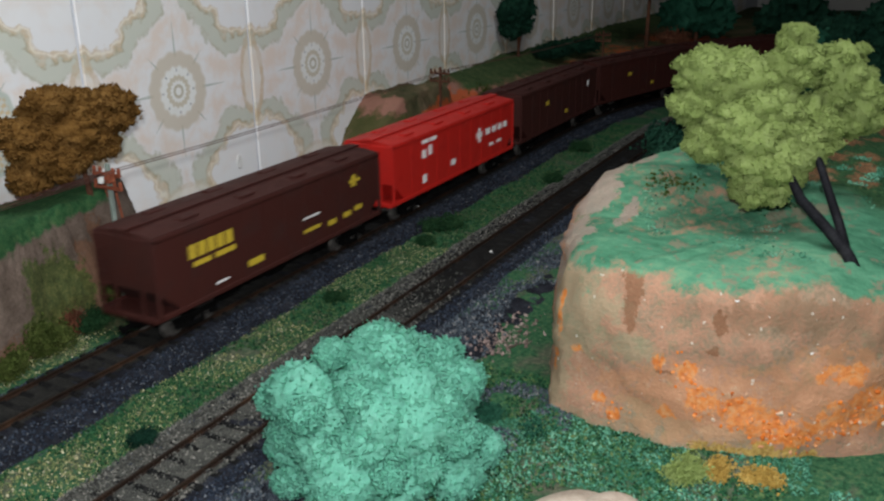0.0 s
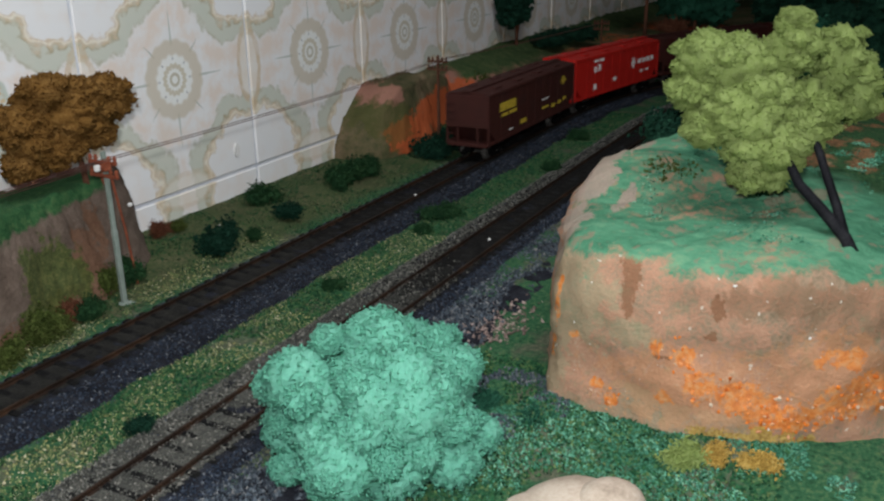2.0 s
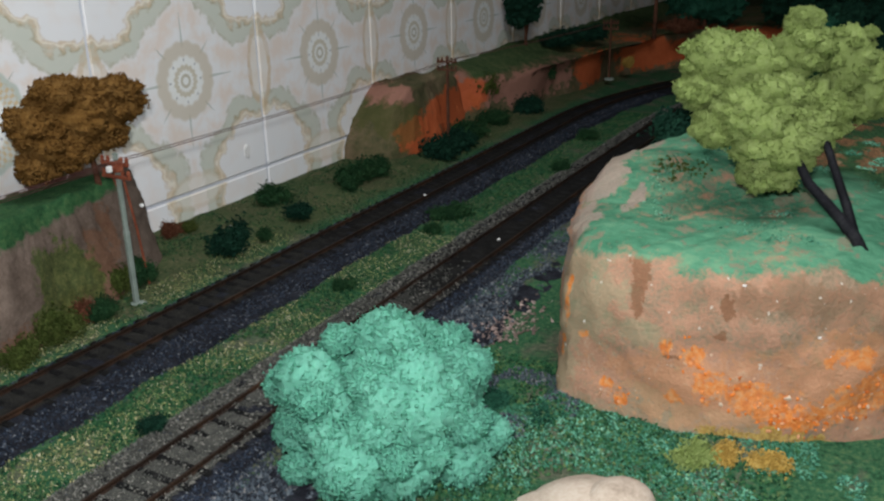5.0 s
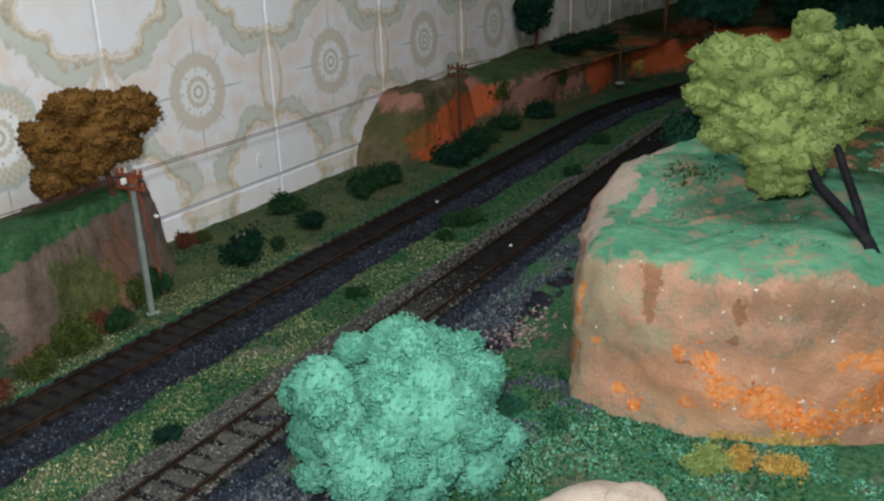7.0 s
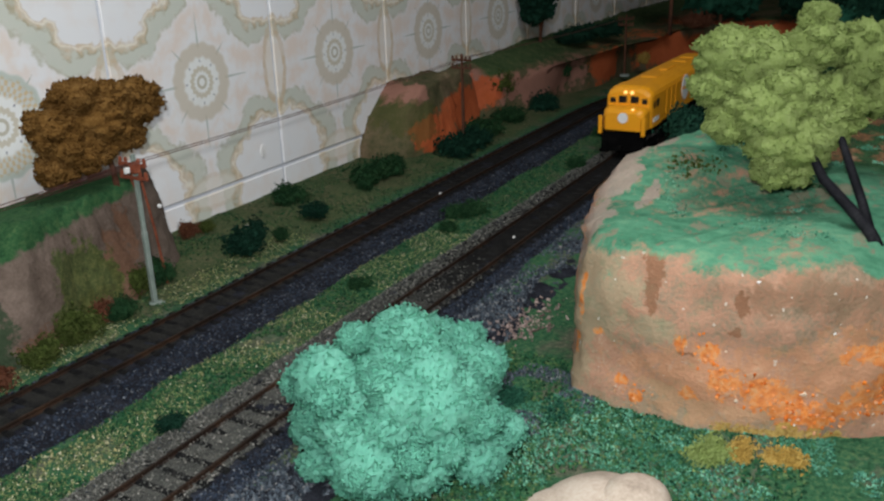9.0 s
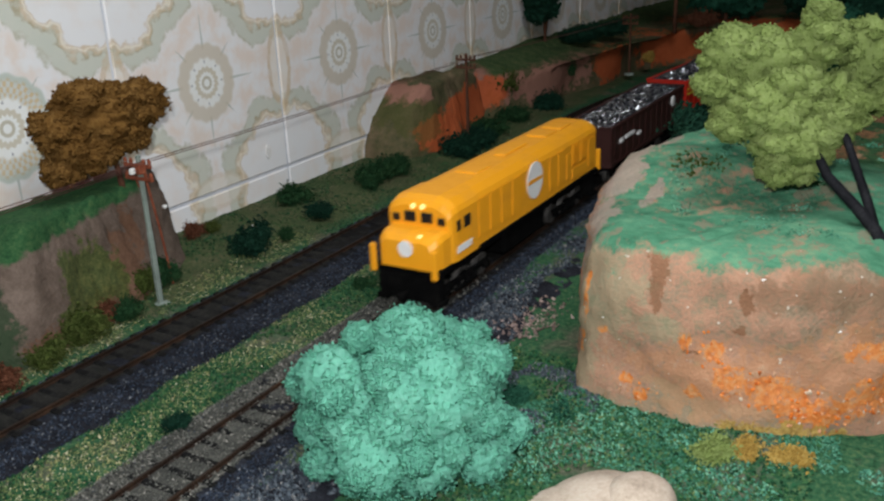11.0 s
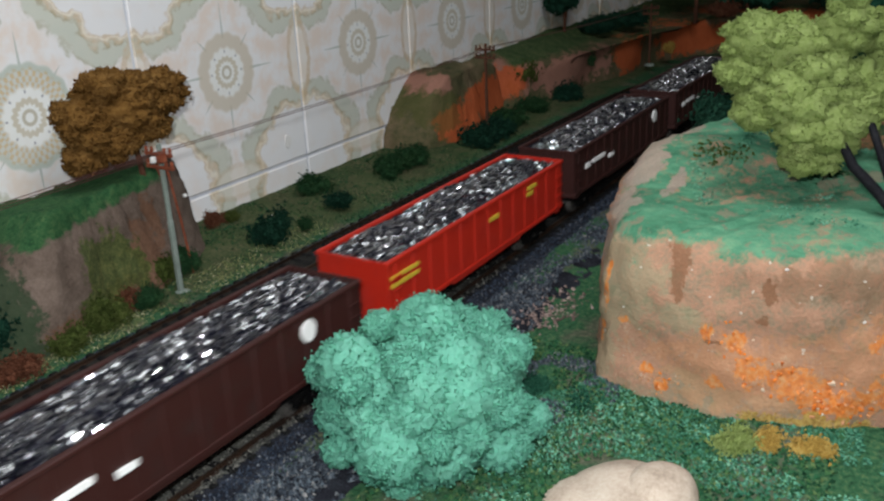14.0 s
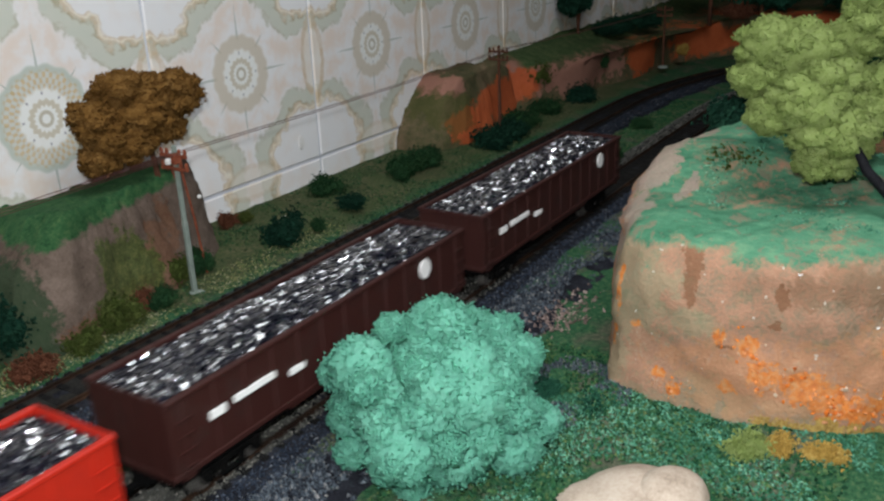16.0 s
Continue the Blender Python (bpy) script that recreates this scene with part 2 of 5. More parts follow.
def hill_material():
    """Painted plaster: ochre and grey-beige face with an orange band of crumbs, brown runs, green wash on the top."""
    g = Graph("ochre_rock")
    sx, sy, sz = g.millimetres()
    sn = g.node("ShaderNodeSeparateXYZ")
    g.put(sn.inputs[0], g.node("ShaderNodeNewGeometry").outputs["Normal"])
    big, med, fine = g.noise(30, 4, 0.6), g.noise(6, 4, 0.65), g.noise(1.3, 3, 0.7)
    f = g.math("ADD", g.math("ADD", g.math("MULTIPLY", big, 0.40), g.math("MULTIPLY", med, 0.30)), g.math("MULTIPLY", fine, 0.30))
    c = g.ramp(f, [(0.36, (0.19, 0.145, 0.095)), (0.45, (0.29, 0.20, 0.135)), (0.51, (0.38, 0.205, 0.135)), (0.57, (0.41, 0.235, 0.155)), (0.66, (0.45, 0.34, 0.24))])
    c = g.mix(g.math("MULTIPLY", g.zone(sy, sz, [(95, 38, 14, 22), (104, 20, 8, 16), (72, 34, 9, 5)], 0.7, 14), 0.6), c, (0.27, 0.245, 0.155))
    c = g.mix(g.math("MULTIPLY", g.zone(sy, sz, [(56, 2, 30, 11), (90, 0, 14, 6)], 0.8, 10), 0.55), c, (0.30, 0.245, 0.16))
    c = g.mix(g.math("MULTIPLY", g.zone(sy, sz, [(6, 44, 15, 11), (-18, 36, 20, 18), (28, 50, 20, 6)], 0.8, 10), 0.5), c, (0.22, 0.12, 0.07))
    c = g.mix(g.math("MULTIPLY", g.step(g.noise(8, 5, 0.7), 0.57, 0.66), 0.35), c, (0.15, 0.19, 0.11))
    band = [(56, 28, 3.5, 3.2), (64, 31, 1.6, 3), (48, 19, 6, 5), (39, 17, 6, 4.5), (29, 13, 8, 6), (19, 10, 6, 5.5), (8, 16, 9, 6), (-4, 20, 11, 7), (79, 6.5, 3.6, 2.6), (60, 12, 4, 2), (103, 20, 2, 4), (93, 27, 2, 2), (101, 36, 1.2, 8), (84, 12, 2, 2), (10, 31, 7, 3)]
    lump = g.step(g.noise(3.6, 4, 0.7), 0.36, 0.50)
    orange = g.ramp(g.noise(2.6, 3), [(0.35, (0.50, 0.12, 0.02)), (0.5, (0.66, 0.20, 0.035)), (0.66, (0.60, 0.30, 0.13))])
    c = g.mix(g.math("MULTIPLY", g.math("MULTIPLY", g.zone(sy, sz, band, 1.2, 7), lump), 0.9), c, orange)
    c = g.mix(g.math("MULTIPLY", g.zone(sy, sz, [(50, 16, 30, 14), (10, 24, 26, 14)], 0.9, 5), 0.30), c, (0.55, 0.24, 0.10))
    c = g.mix(g.math("MULTIPLY", g.zone(sy, sz, [(75.5, 53, 3.6, 5), (75, 46, 2.6, 6), (46, 46.5, 2.3, 4.2), (47, 36.5, 2.2, 1.8), (62, 27, 2, 1)], 1.0, 5), 0.7), c, (0.19, 0.085, 0.042))
    c = g.mix(g.math("MULTIPLY", g.step(g.noise(2.4, 1, 0.5), 0.75, 0.78), 0.7), c, (0.62, 0.55, 0.47))
    c = g.mix(g.math("MULTIPLY", g.zone(sy, sz, [(42, 1, 9, 4), (30, 2, 9, 5), (20, 0, 8, 4)], 0.9, 5), 0.85), c, g.ramp(fine, [(0.35, (0.27, 0.16, 0.03)), (0.65, (0.52, 0.36, 0.10))]))
    # green wash: all that faces up, running down the face here and there
    streak = g.node("ShaderNodeMapping")
    g.put(streak.inputs[0], g.coords())
    streak.inputs["Rotation"].default_value = (0, 0, 0.5)
    streak.inputs["Scale"].default_value = (1.0, 0.45, 1.0)
    sfine = g.noise(3.0, 4, 0.7, vec=streak.outputs[0])
    tone = g.math("ADD", g.math("MULTIPLY", g.noise(17, 4, vec=streak.outputs[0]), 0.6), g.math("MULTIPLY", sfine, 0.4))
    wash = g.ramp(tone, [(0.34, (0.028, 0.105, 0.062)), (0.46, (0.060, 0.19, 0.11)), (0.56, (0.092, 0.25, 0.15)), (0.68, (0.17, 0.31, 0.18))])
    wash = g.mix(g.math("MULTIPLY", g.step(g.noise(12, 4, 0.7), 0.57, 0.63), 0.75), wash, (0.21, 0.17, 0.12))
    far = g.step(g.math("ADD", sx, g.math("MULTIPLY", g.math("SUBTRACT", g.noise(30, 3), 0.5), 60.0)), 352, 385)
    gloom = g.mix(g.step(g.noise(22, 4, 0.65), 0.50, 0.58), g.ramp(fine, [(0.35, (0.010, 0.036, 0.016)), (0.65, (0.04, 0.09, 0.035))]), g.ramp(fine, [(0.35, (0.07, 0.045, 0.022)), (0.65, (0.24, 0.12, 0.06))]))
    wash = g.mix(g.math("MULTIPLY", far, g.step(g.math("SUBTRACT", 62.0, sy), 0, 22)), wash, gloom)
    up = g.math("ADD", sn.outputs[2], g.math("ADD", g.math("MULTIPLY", g.math("SUBTRACT", g.noise(24, 3, 0.6), 0.5), 1.5), g.math("MULTIPLY", g.math("SUBTRACT", g.noise(5, 4, 0.75), 0.5), 1.1)))
    down = g.step(g.math("ADD", g.math("SUBTRACT", sz, 55.0), g.math("ADD", g.math("MULTIPLY", g.math("SUBTRACT", 16.0, sy), 0.30), g.math("MULTIPLY", g.math("SUBTRACT", g.noise(13, 5, 0.7), 0.5), 26.0))), 0, 3)
    cover = g.math("MAXIMUM", g.step(up, 0.60, 0.92), down)
    bare = g.zone(sx, sy, [(330, 108, 36, 6.5), (372, 103, 26, 5), (296, 103, 14, 5), (318, 92, 12, 2.5)], 1.1, 9)
    cover = g.math("MULTIPLY", cover, g.math("SUBTRACT", 1.0, g.math("MULTIPLY", bare, 0.9)))
    c = g.mix(g.math("MULTIPLY", bare, 0.7), c, g.mix(fine, (0.23, 0.20, 0.175), (0.34, 0.29, 0.255)))
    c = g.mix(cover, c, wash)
    c = g.mix(1.0, c, (0.88, 0.89, 0.88), "MULTIPLY")
    h = g.math("ADD", g.math("MULTIPLY", med, 0.6), g.math("MULTIPLY", fine, 0.5))
    return g.done(c, 0.9, g.bump(h, 1.1), spec=0.1)


def cliff_material():
    """Brown plaster cliff: olive moss and rust run down the face, green turf above."""
    g = Graph("brown_cliff")
    sx, sy, sz = g.millimetres()
    big, med, fine = g.noise(22, 4, 0.6), g.noise(5, 4, 0.65), g.noise(1.3, 3, 0.7)
    f = g.math("ADD", g.math("ADD", g.math("MULTIPLY", big, 0.5), g.math("MULTIPLY", med, 0.25)), g.math("MULTIPLY", fine, 0.25))
    c = g.ramp(f, [(0.36, (0.060, 0.042, 0.032)), (0.5, (0.115, 0.084, 0.066)), (0.64, (0.175, 0.13, 0.105))])
    c = g.mix(g.math("MULTIPLY", g.zone(sx, sz, [(268, 12, 10, 20), (252, 4, 16, 7), (215, 2, 16, 6), (278, 30, 5, 10)], 0.9, 8), 0.5), c, g.mix(fine, (0.09, 0.030, 0.014), (0.20, 0.085, 0.035)))
    c = g.mix(g.math("MULTIPLY", g.zone(sx, sz, [(243, 20, 16, 14), (236, 8, 16, 9), (256, 12, 8, 10)], 0.8, 9), 0.85), c, g.ramp(g.math("ADD", g.math("MULTIPLY", med, 0.5), g.math("MULTIPLY", fine, 0.5)), [(0.36, (0.022, 0.034, 0.010)), (0.5, (0.052, 0.072, 0.018)), (0.66, (0.12, 0.125, 0.035))]))
    c = g.mix(g.math("MULTIPLY", g.zone(sx, sz, [(186, 20, 12, 40)], 0.6, 9), 0.8), c, (0.018, 0.045, 0.020))
    turf = g.ramp(g.math("ADD", g.math("MULTIPLY", med, 0.5), g.math("MULTIPLY", fine, 0.5)), [(0.36, (0.012, 0.045, 0.018)), (0.5, (0.028, 0.085, 0.032)), (0.66, (0.065, 0.12, 0.045))])
    lift = g.math("ADD", sz, g.math("ADD", g.math("MULTIPLY", g.math("SUBTRACT", g.noise(14, 5, 0.65), 0.5), 18.0), g.math("MULTIPLY", g.math("SUBTRACT", 296.0, sx), 0.05)))
    c = g.mix(g.math("MULTIPLY", g.step(lift, 42.5, 45.5), g.math("SUBTRACT", 1.0, g.step(g.math("ADD", sx, g.math("MULTIPLY", big, 12.0)), 296, 304))), c, turf)
    return g.done(c, 0.92, g.bump(g.math("ADD", g.math("MULTIPLY", med, 0.7), g.math("MULTIPLY", fine, 0.3)), 1.3), spec=0.12)


def bank_material():
    """Earth bank: olive brown with broad pink and brick red patches on the slope, dark grass above."""
    g = Graph("red_cliff")
    sx, sy, sz = g.millimetres()
    big, med, fine = g.noise(26, 4, 0.6), g.noise(7, 4, 0.65), g.noise(1.8, 3, 0.7)
    f = g.math("ADD", g.math("ADD", g.math("MULTIPLY", big, 0.5), g.math("MULTIPLY", med, 0.25)), g.math("MULTIPLY", fine, 0.25))
    c = g.ramp(f, [(0.36, (0.040, 0.048, 0.022)), (0.5, (0.095, 0.082, 0.042)), (0.64, (0.17, 0.12, 0.075))])
    c = g.mix(g.math("MULTIPLY", g.zone(sx, sz, [(780, 20, 85, 15), (568, 44, 16, 9), (700, 32, 26, 12)], 0.9, 14), 0.85), c, g.mix(f, (0.20, 0.095, 0.07), (0.40, 0.19, 0.145)))
    c = g.mix(g.math("MULTIPLY", g.zone(sx, sz, [(596, 11, 26, 15), (640, 20, 42, 16), (685, 22, 30, 16), (576, 12, 18, 14), (905, 18, 34, 20), (1040, 18, 62, 18), (1180, 18, 60, 18)], 0.5, 16), 0.88), c, g.mix(f, (0.26, 0.045, 0.015), (0.62, 0.14, 0.045)))
    c = g.mix(g.math("MULTIPLY", g.zone(sx, sz, [(566, 22, 22, 18)], 0.6, 9), 0.6), c, (0.065, 0.070, 0.020))
    grass = g.ramp(g.math("ADD", g.math("MULTIPLY", med, 0.5), g.math("MULTIPLY", fine, 0.5)), [(0.36, (0.020, 0.040, 0.016)), (0.5, (0.045, 0.075, 0.028)), (0.66, (0.10, 0.11, 0.05))])
    lift = g.math("ADD", sz, g.math("MULTIPLY", g.math("SUBTRACT", g.noise(18, 5, 0.65), 0.5), 16.0))
    c = g.mix(g.math("MULTIPLY", g.step(lift, 33, 38), g.step(sx, 690, 705)), c, grass)
    return g.done(c, 0.92, g.bump(g.math("ADD", g.math("MULTIPLY", med, 0.7), g.math("MULTIPLY", fine, 0.3)), 1.6), spec=0.1)


M["ground"] = ground_material()
M["rock"], M["cliff"], M["redcliff"] = hill_material(), cliff_material(), bank_material()
M["stone"] = speckled("pale_stone", (0.28, 0.22, 0.17), (0.42, 0.34, 0.27), (0.5, 0.43, 0.36), 12, 1.2, relief=0.3)
M["ballast_bed"] = speckled("ballast_bed", (0.006, 0.006, 0.008), (0.016, 0.017, 0.022), (0.034, 0.037, 0.046), 9, 1.1, relief=0.8, spec=0.04)
M["ballast_dark"] = islands("black_ballast", [(0.0, (0.003, 0.003, 0.003)), (0.7, (0.010, 0.010, 0.010)), (1.0, (0.035, 0.034, 0.032))], 0.9, 0.04)
M["ballast_dusty"] = islands("dusty_ballast", [(0.0, (0.045, 0.046, 0.042)), (0.5, (0.10, 0.10, 0.09)), (0.9, (0.16, 0.155, 0.135)), (1.0, (0.30, 0.28, 0.25))], 0.9, 0.05)
M["teal"] = islands("teal_turf", [(0.0, (0.025, 0.08, 0.055)), (0.4, (0.075, 0.23, 0.155)), (0.8, (0.125, 0.33, 0.22)), (1.0, (0.21, 0.40, 0.27))], 0.95, 0.05, patch=(16, (0.025, 0.11, 0.062)))
M["ballast"] = islands("ballast_grains", [(0.0, (0.010, 0.013, 0.020)), (0.45, (0.028, 0.038, 0.058)), (0.88, (0.056, 0.07, 0.098)), (1.0, (0.17, 0.18, 0.19))], 0.9, 0.05)
M["turf"] = islands("green_turf", [(0.0, (0.006, 0.025, 0.012)), (0.45, (0.020, 0.085, 0.038)), (0.8, (0.050, 0.12, 0.045)), (1.0, (0.11, 0.15, 0.06))], 0.95, 0.05)
M["dry"] = islands("dry_turf", [(0.0, (0.020, 0.042, 0.020)), (0.45, (0.055, 0.090, 0.044)), (0.8, (0.105, 0.13, 0.068)), (1.0, (0.23, 0.21, 0.13))], 0.95, 0.05)
M["straw"] = islands("straw_turf", [(0.0, (0.10, 0.15, 0.06)), (0.4, (0.20, 0.24, 0.10)), (0.8, (0.34, 0.30, 0.14)), (1.0, (0.60, 0.54, 0.40))], 0.95, 0.05)
M["rail"] = speckled("rusty_rail", (0.008, 0.005, 0.004), (0.017, 0.010, 0.007), (0.045, 0.023, 0.013), 20, 0.8, rough=0.6, relief=0.1, spec=0.12)
M["sleeper"] = speckled("weathered_sleeper", (0.004, 0.004, 0.004), (0.011, 0.011, 0.011), (0.026, 0.025, 0.023), 6, 0.8, spec=0.05)


def foam_material(name, dark, mid, light, rough=0.95, soft=0.0):
    """Foam flock; soft: how much light passes through the crumbs."""
    g = Graph(name)
    a, b = g.noise(9, 4, 0.65), g.noise(1.1, 3, 0.75)
    f = g.math("ADD", g.math("MULTIPLY", a, 0.45), g.math("MULTIPLY", b, 0.55))
    c = g.ramp(f, [(0.33, dark), (0.48, mid), (0.64, light)])
    mat = g.done(c, rough, g.bump(b, 0.5 if soft else 0.9), spec=0.05)
    if soft:
        through, both = g.node("ShaderNodeBsdfTranslucent"), g.node("ShaderNodeMixShader")
        g.put(through.inputs["Color"], c)
        both.inputs[0].default_value = soft
        g.t.links.new(g.bsdf.outputs[0], both.inputs[1])
        g.t.links.new(through.outputs[0], both.inputs[2])
        g.t.links.new(both.outputs[0], g.t.nodes["Material Output"].inputs[0])
    return mat


M["foam_mint"] = foam_material("mint_foam", (0.16, 0.46, 0.34), (0.21, 0.58, 0.43), (0.27, 0.64, 0.49), soft=0.5)
M["foam_lime"] = foam_material("lime_foam", (0.235, 0.31, 0.085), (0.325, 0.41, 0.135), (0.40, 0.48, 0.185), soft=0.5)
M["foam_brown"] = foam_material("brown_foam", (0.075, 0.035, 0.009), (0.18, 0.090, 0.024), (0.28, 0.155, 0.052), soft=0.2)
M["foam_dark"] = foam_material("dark_green_foam", (0.003, 0.013, 0.008), (0.008, 0.032, 0.020), (0.018, 0.06, 0.034))
M["foam_mid"] = foam_material("mid_green_foam", (0.006, 0.022, 0.010), (0.016, 0.050, 0.020), (0.04, 0.09, 0.035))
M["foam_teal"] = foam_material("teal_foam", (0.006, 0.03, 0.018), (0.015, 0.07, 0.042), (0.035, 0.12, 0.075))
M["foam_rust"] = foam_material("rust_foam", (0.045, 0.018, 0.011), (0.11, 0.04, 0.022), (0.19, 0.085, 0.05))
M["foam_olive"] = foam_material("olive_foam", (0.02, 0.035, 0.008), (0.055, 0.075, 0.018), (0.10, 0.115, 0.035))
M["foam_yellow"] = foam_material("yellow_foam", (0.22, 0.13, 0.03), (0.38, 0.24, 0.055), (0.48, 0.34, 0.11))
M["bark"] = speckled("dark_bark", (0.003, 0.003, 0.004), (0.007, 0.007, 0.009), (0.018, 0.018, 0.02), 8, 1.0, rough=0.7, spec=0.1)
M["trunk"] = speckled("brown_trunk", (0.03, 0.014, 0.008), (0.08, 0.03, 0.015), (0.13, 0.055, 0.03), 8, 1.0)
M["concrete"] = speckled("grey_green_pole", (0.13, 0.16, 0.14), (0.20, 0.24, 0.21), (0.28, 0.31, 0.28), 10, 1.0, rough=0.6)
M["rust"] = speckled("rust_paint", (0.10, 0.025, 0.012), (0.22, 0.055, 0.025), (0.30, 0.10, 0.05), 5, 0.7)
M["wire"] = speckled("wire", (0.045, 0.014, 0.012), (0.075, 0.025, 0.020), (0.11, 0.045, 0.035), 9, 1, rough=0.5)
M["pebble"] = islands("pink_pebbles", [(0.0, (0.10, 0.07, 0.06)), (0.5, (0.24, 0.17, 0.15)), (1.0, (0.38, 0.29, 0.26))])
M["crumb"] = islands("orange_crumbs", [(0.0, (0.36, 0.08, 0.012)), (0.3, (0.60, 0.16, 0.02)), (0.6, (0.58, 0.22, 0.07)), (0.85, (0.40, 0.25, 0.16)), (1.0, (0.55, 0.45, 0.34))], 0.7)
M["navy"] = islands("navy_ballast", [(0.0, (0.018, 0.023, 0.032)), (0.5, (0.048, 0.060, 0.076)), (0.85, (0.095, 0.115, 0.135)), (1.0, (0.22, 0.21, 0.20))], 0.8)
M["white"] = speckled("white_chip", (0.6, 0.58, 0.55), (0.72, 0.7, 0.68), (0.8, 0.79, 0.77), 3, 0.5)

M["yellow"] = painted("yellow_livery", (0.78, 0.32, 0.012), (0.50, 0.22, 0.03), 0.38, 14, 0.35)
M["black"] = speckled("black_underframe", (0.001, 0.001, 0.001), (0.0025, 0.0025, 0.0025), (0.006, 0.0055, 0.005), 7, 0.9, relief=0.1, spec=0.04)
M["glass_dark"] = painted("dark_window", (0.012, 0.010, 0.010), (0.03, 0.02, 0.015), 0.35, 9, 0.2)
M["decal_white"] = painted("white_decal", (0.72, 0.71, 0.70), (0.55, 0.5, 0.48), 0.5)
M["decal_yellow"] = painted("yellow_decal", (0.46, 0.33, 0.03), (0.3, 0.2, 0.03), 0.5)
M["oxide"] = painted("oxide_brown", (0.028, 0.0065, 0.005), (0.018, 0.007, 0.0055), 0.6, 12, 0.6)
M["hopper_brown"] = painted("hopper_brown", (0.040, 0.0085, 0.0060), (0.026, 0.008, 0.006), 0.65, 14, 0.6)
M["hopper_red"] = painted("hopper_red", (0.42, 0.014, 0.010), (0.30, 0.013, 0.010), 0.45, 14, 0.5)
M["gondola_red"] = painted("gondola_red", (0.34, 0.014, 0.006), (0.24, 0.012, 0.007), 0.45, 14, 0.5)
M["steel"] = speckled("wheel_steel", (0.02, 0.02, 0.02), (0.06, 0.055, 0.05), (0.12, 0.11, 0.10), 3, 0.6, rough=0.4)


def coal_material():
    g = Graph("glossy_coal")
    rnd = g.node("ShaderNodeNewGeometry").outputs["Random Per Island"]
    c = g.ramp(rnd, [(0.0, (0.001, 0.001, 0.003)), (0.6, (0.003, 0.003, 0.008)), (1.0, (0.010, 0.011, 0.022))])
    g.bsdf.inputs["IOR"].default_value = 2.8
    return g.done(c, g.math("ADD", 0.07, g.math("MULTIPLY", rnd, 0.08)), spec=0.5)


M["coal"] = coal_material()


def lamp_material():
    g = Graph("headlight_glow")
    g.bsdf.inputs["Emission Color"].default_value = (1.0, 0.55, 0.14, 1)
    g.bsdf.inputs["Emission Strength"].default_value = 1.3
    return g.done((0.8, 0.6, 0.3), 0.3)


M["headlight"] = lamp_material()


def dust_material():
    """Grey dust and fine ballast by the camera's end of the line; light falloff painted in, black towards the bend."""
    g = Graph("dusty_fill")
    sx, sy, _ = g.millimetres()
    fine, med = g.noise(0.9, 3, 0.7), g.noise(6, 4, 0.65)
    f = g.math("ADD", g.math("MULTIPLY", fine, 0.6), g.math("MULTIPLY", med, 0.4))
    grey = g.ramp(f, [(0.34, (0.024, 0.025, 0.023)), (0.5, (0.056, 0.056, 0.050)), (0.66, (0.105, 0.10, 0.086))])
    dimmed = g.ramp(f, [(0.36, (0.004, 0.004, 0.004)), (0.64, (0.018, 0.017, 0.016))])
    # dimming with distance, put into the colour; the far track almost throughout
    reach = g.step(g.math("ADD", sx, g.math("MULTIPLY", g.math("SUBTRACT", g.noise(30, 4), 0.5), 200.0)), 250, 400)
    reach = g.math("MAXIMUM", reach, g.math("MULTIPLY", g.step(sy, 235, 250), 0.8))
    return g.done(g.mix(reach, grey, dimmed), 0.95, g.bump(f, 0.7), spec=0.04)


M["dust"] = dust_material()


# ---- building helpers: bmeshes are drawn in millimetres ----
def part(name, bm, material, parent=None, label="", smooth=False, kind=""):
    """Links a bmesh as one mesh object, under a thing where a parent is given."""
    me = bpy.data.meshes.new(name)
    bmesh.ops.scale(bm, vec=(MM, MM, MM), verts=bm.verts)
    bmesh.ops.recalc_face_normals(bm, faces=bm.faces)
    bm.to_mesh(me)
    bm.free()
    me.materials.append(material)
    if smooth:
        me.shade_smooth()
    ob = new(name, me)
    ob.parent = parent
    return tagged(ob, label, kind=kind)


def sheet(name, verts, faces, material, parent=None, label="", smooth=False, kind=""):
    """The same from arrays of points (millimetres) and faces."""
    me = bpy.data.meshes.new(name)
    me.from_pydata((np.asarray(verts, float) * MM).tolist(), [], [list(f) for f in faces])
    me.materials.append(material)
    if smooth:
        me.shade_smooth()
    ob = new(name, me)
    ob.parent = parent
    return tagged(ob, label, kind=kind)


def thing(name, x, y, z, label, category, group="", turn=0.0):
    ob = new(name)
    ob.empty_display_size = 0.01
    ob.matrix_basis = pose(x * MM, y * MM, z * MM, 0, 0, turn)
    return tagged(ob, label, category, group)


def box(bm, x0, x1, y0, y1, z0, z1, bevel=0.0):
    vs = [bm.verts.new(p) for p in ((x0, y0, z0), (x1, y0, z0), (x1, y1, z0), (x0, y1, z0), (x0, y0, z1), (x1, y0, z1), (x1, y1, z1), (x0, y1, z1))]
    fs = [bm.faces.new([vs[i] for i in f]) for f in ((0, 3, 2, 1), (4, 5, 6, 7), (0, 1, 5, 4), (1, 2, 6, 5), (2, 3, 7, 6), (3, 0, 4, 7))]
    if bevel:
        bmesh.ops.bevel(bm, geom=list({e for f in fs for e in f.edges}), offset=bevel, segments=1, affect="EDGES", profile=0.7)
    return vs


def boxed(*dims, bevel=0.0):
    bm = bmesh.new()
    box(bm, *dims, bevel=bevel)
    return bm


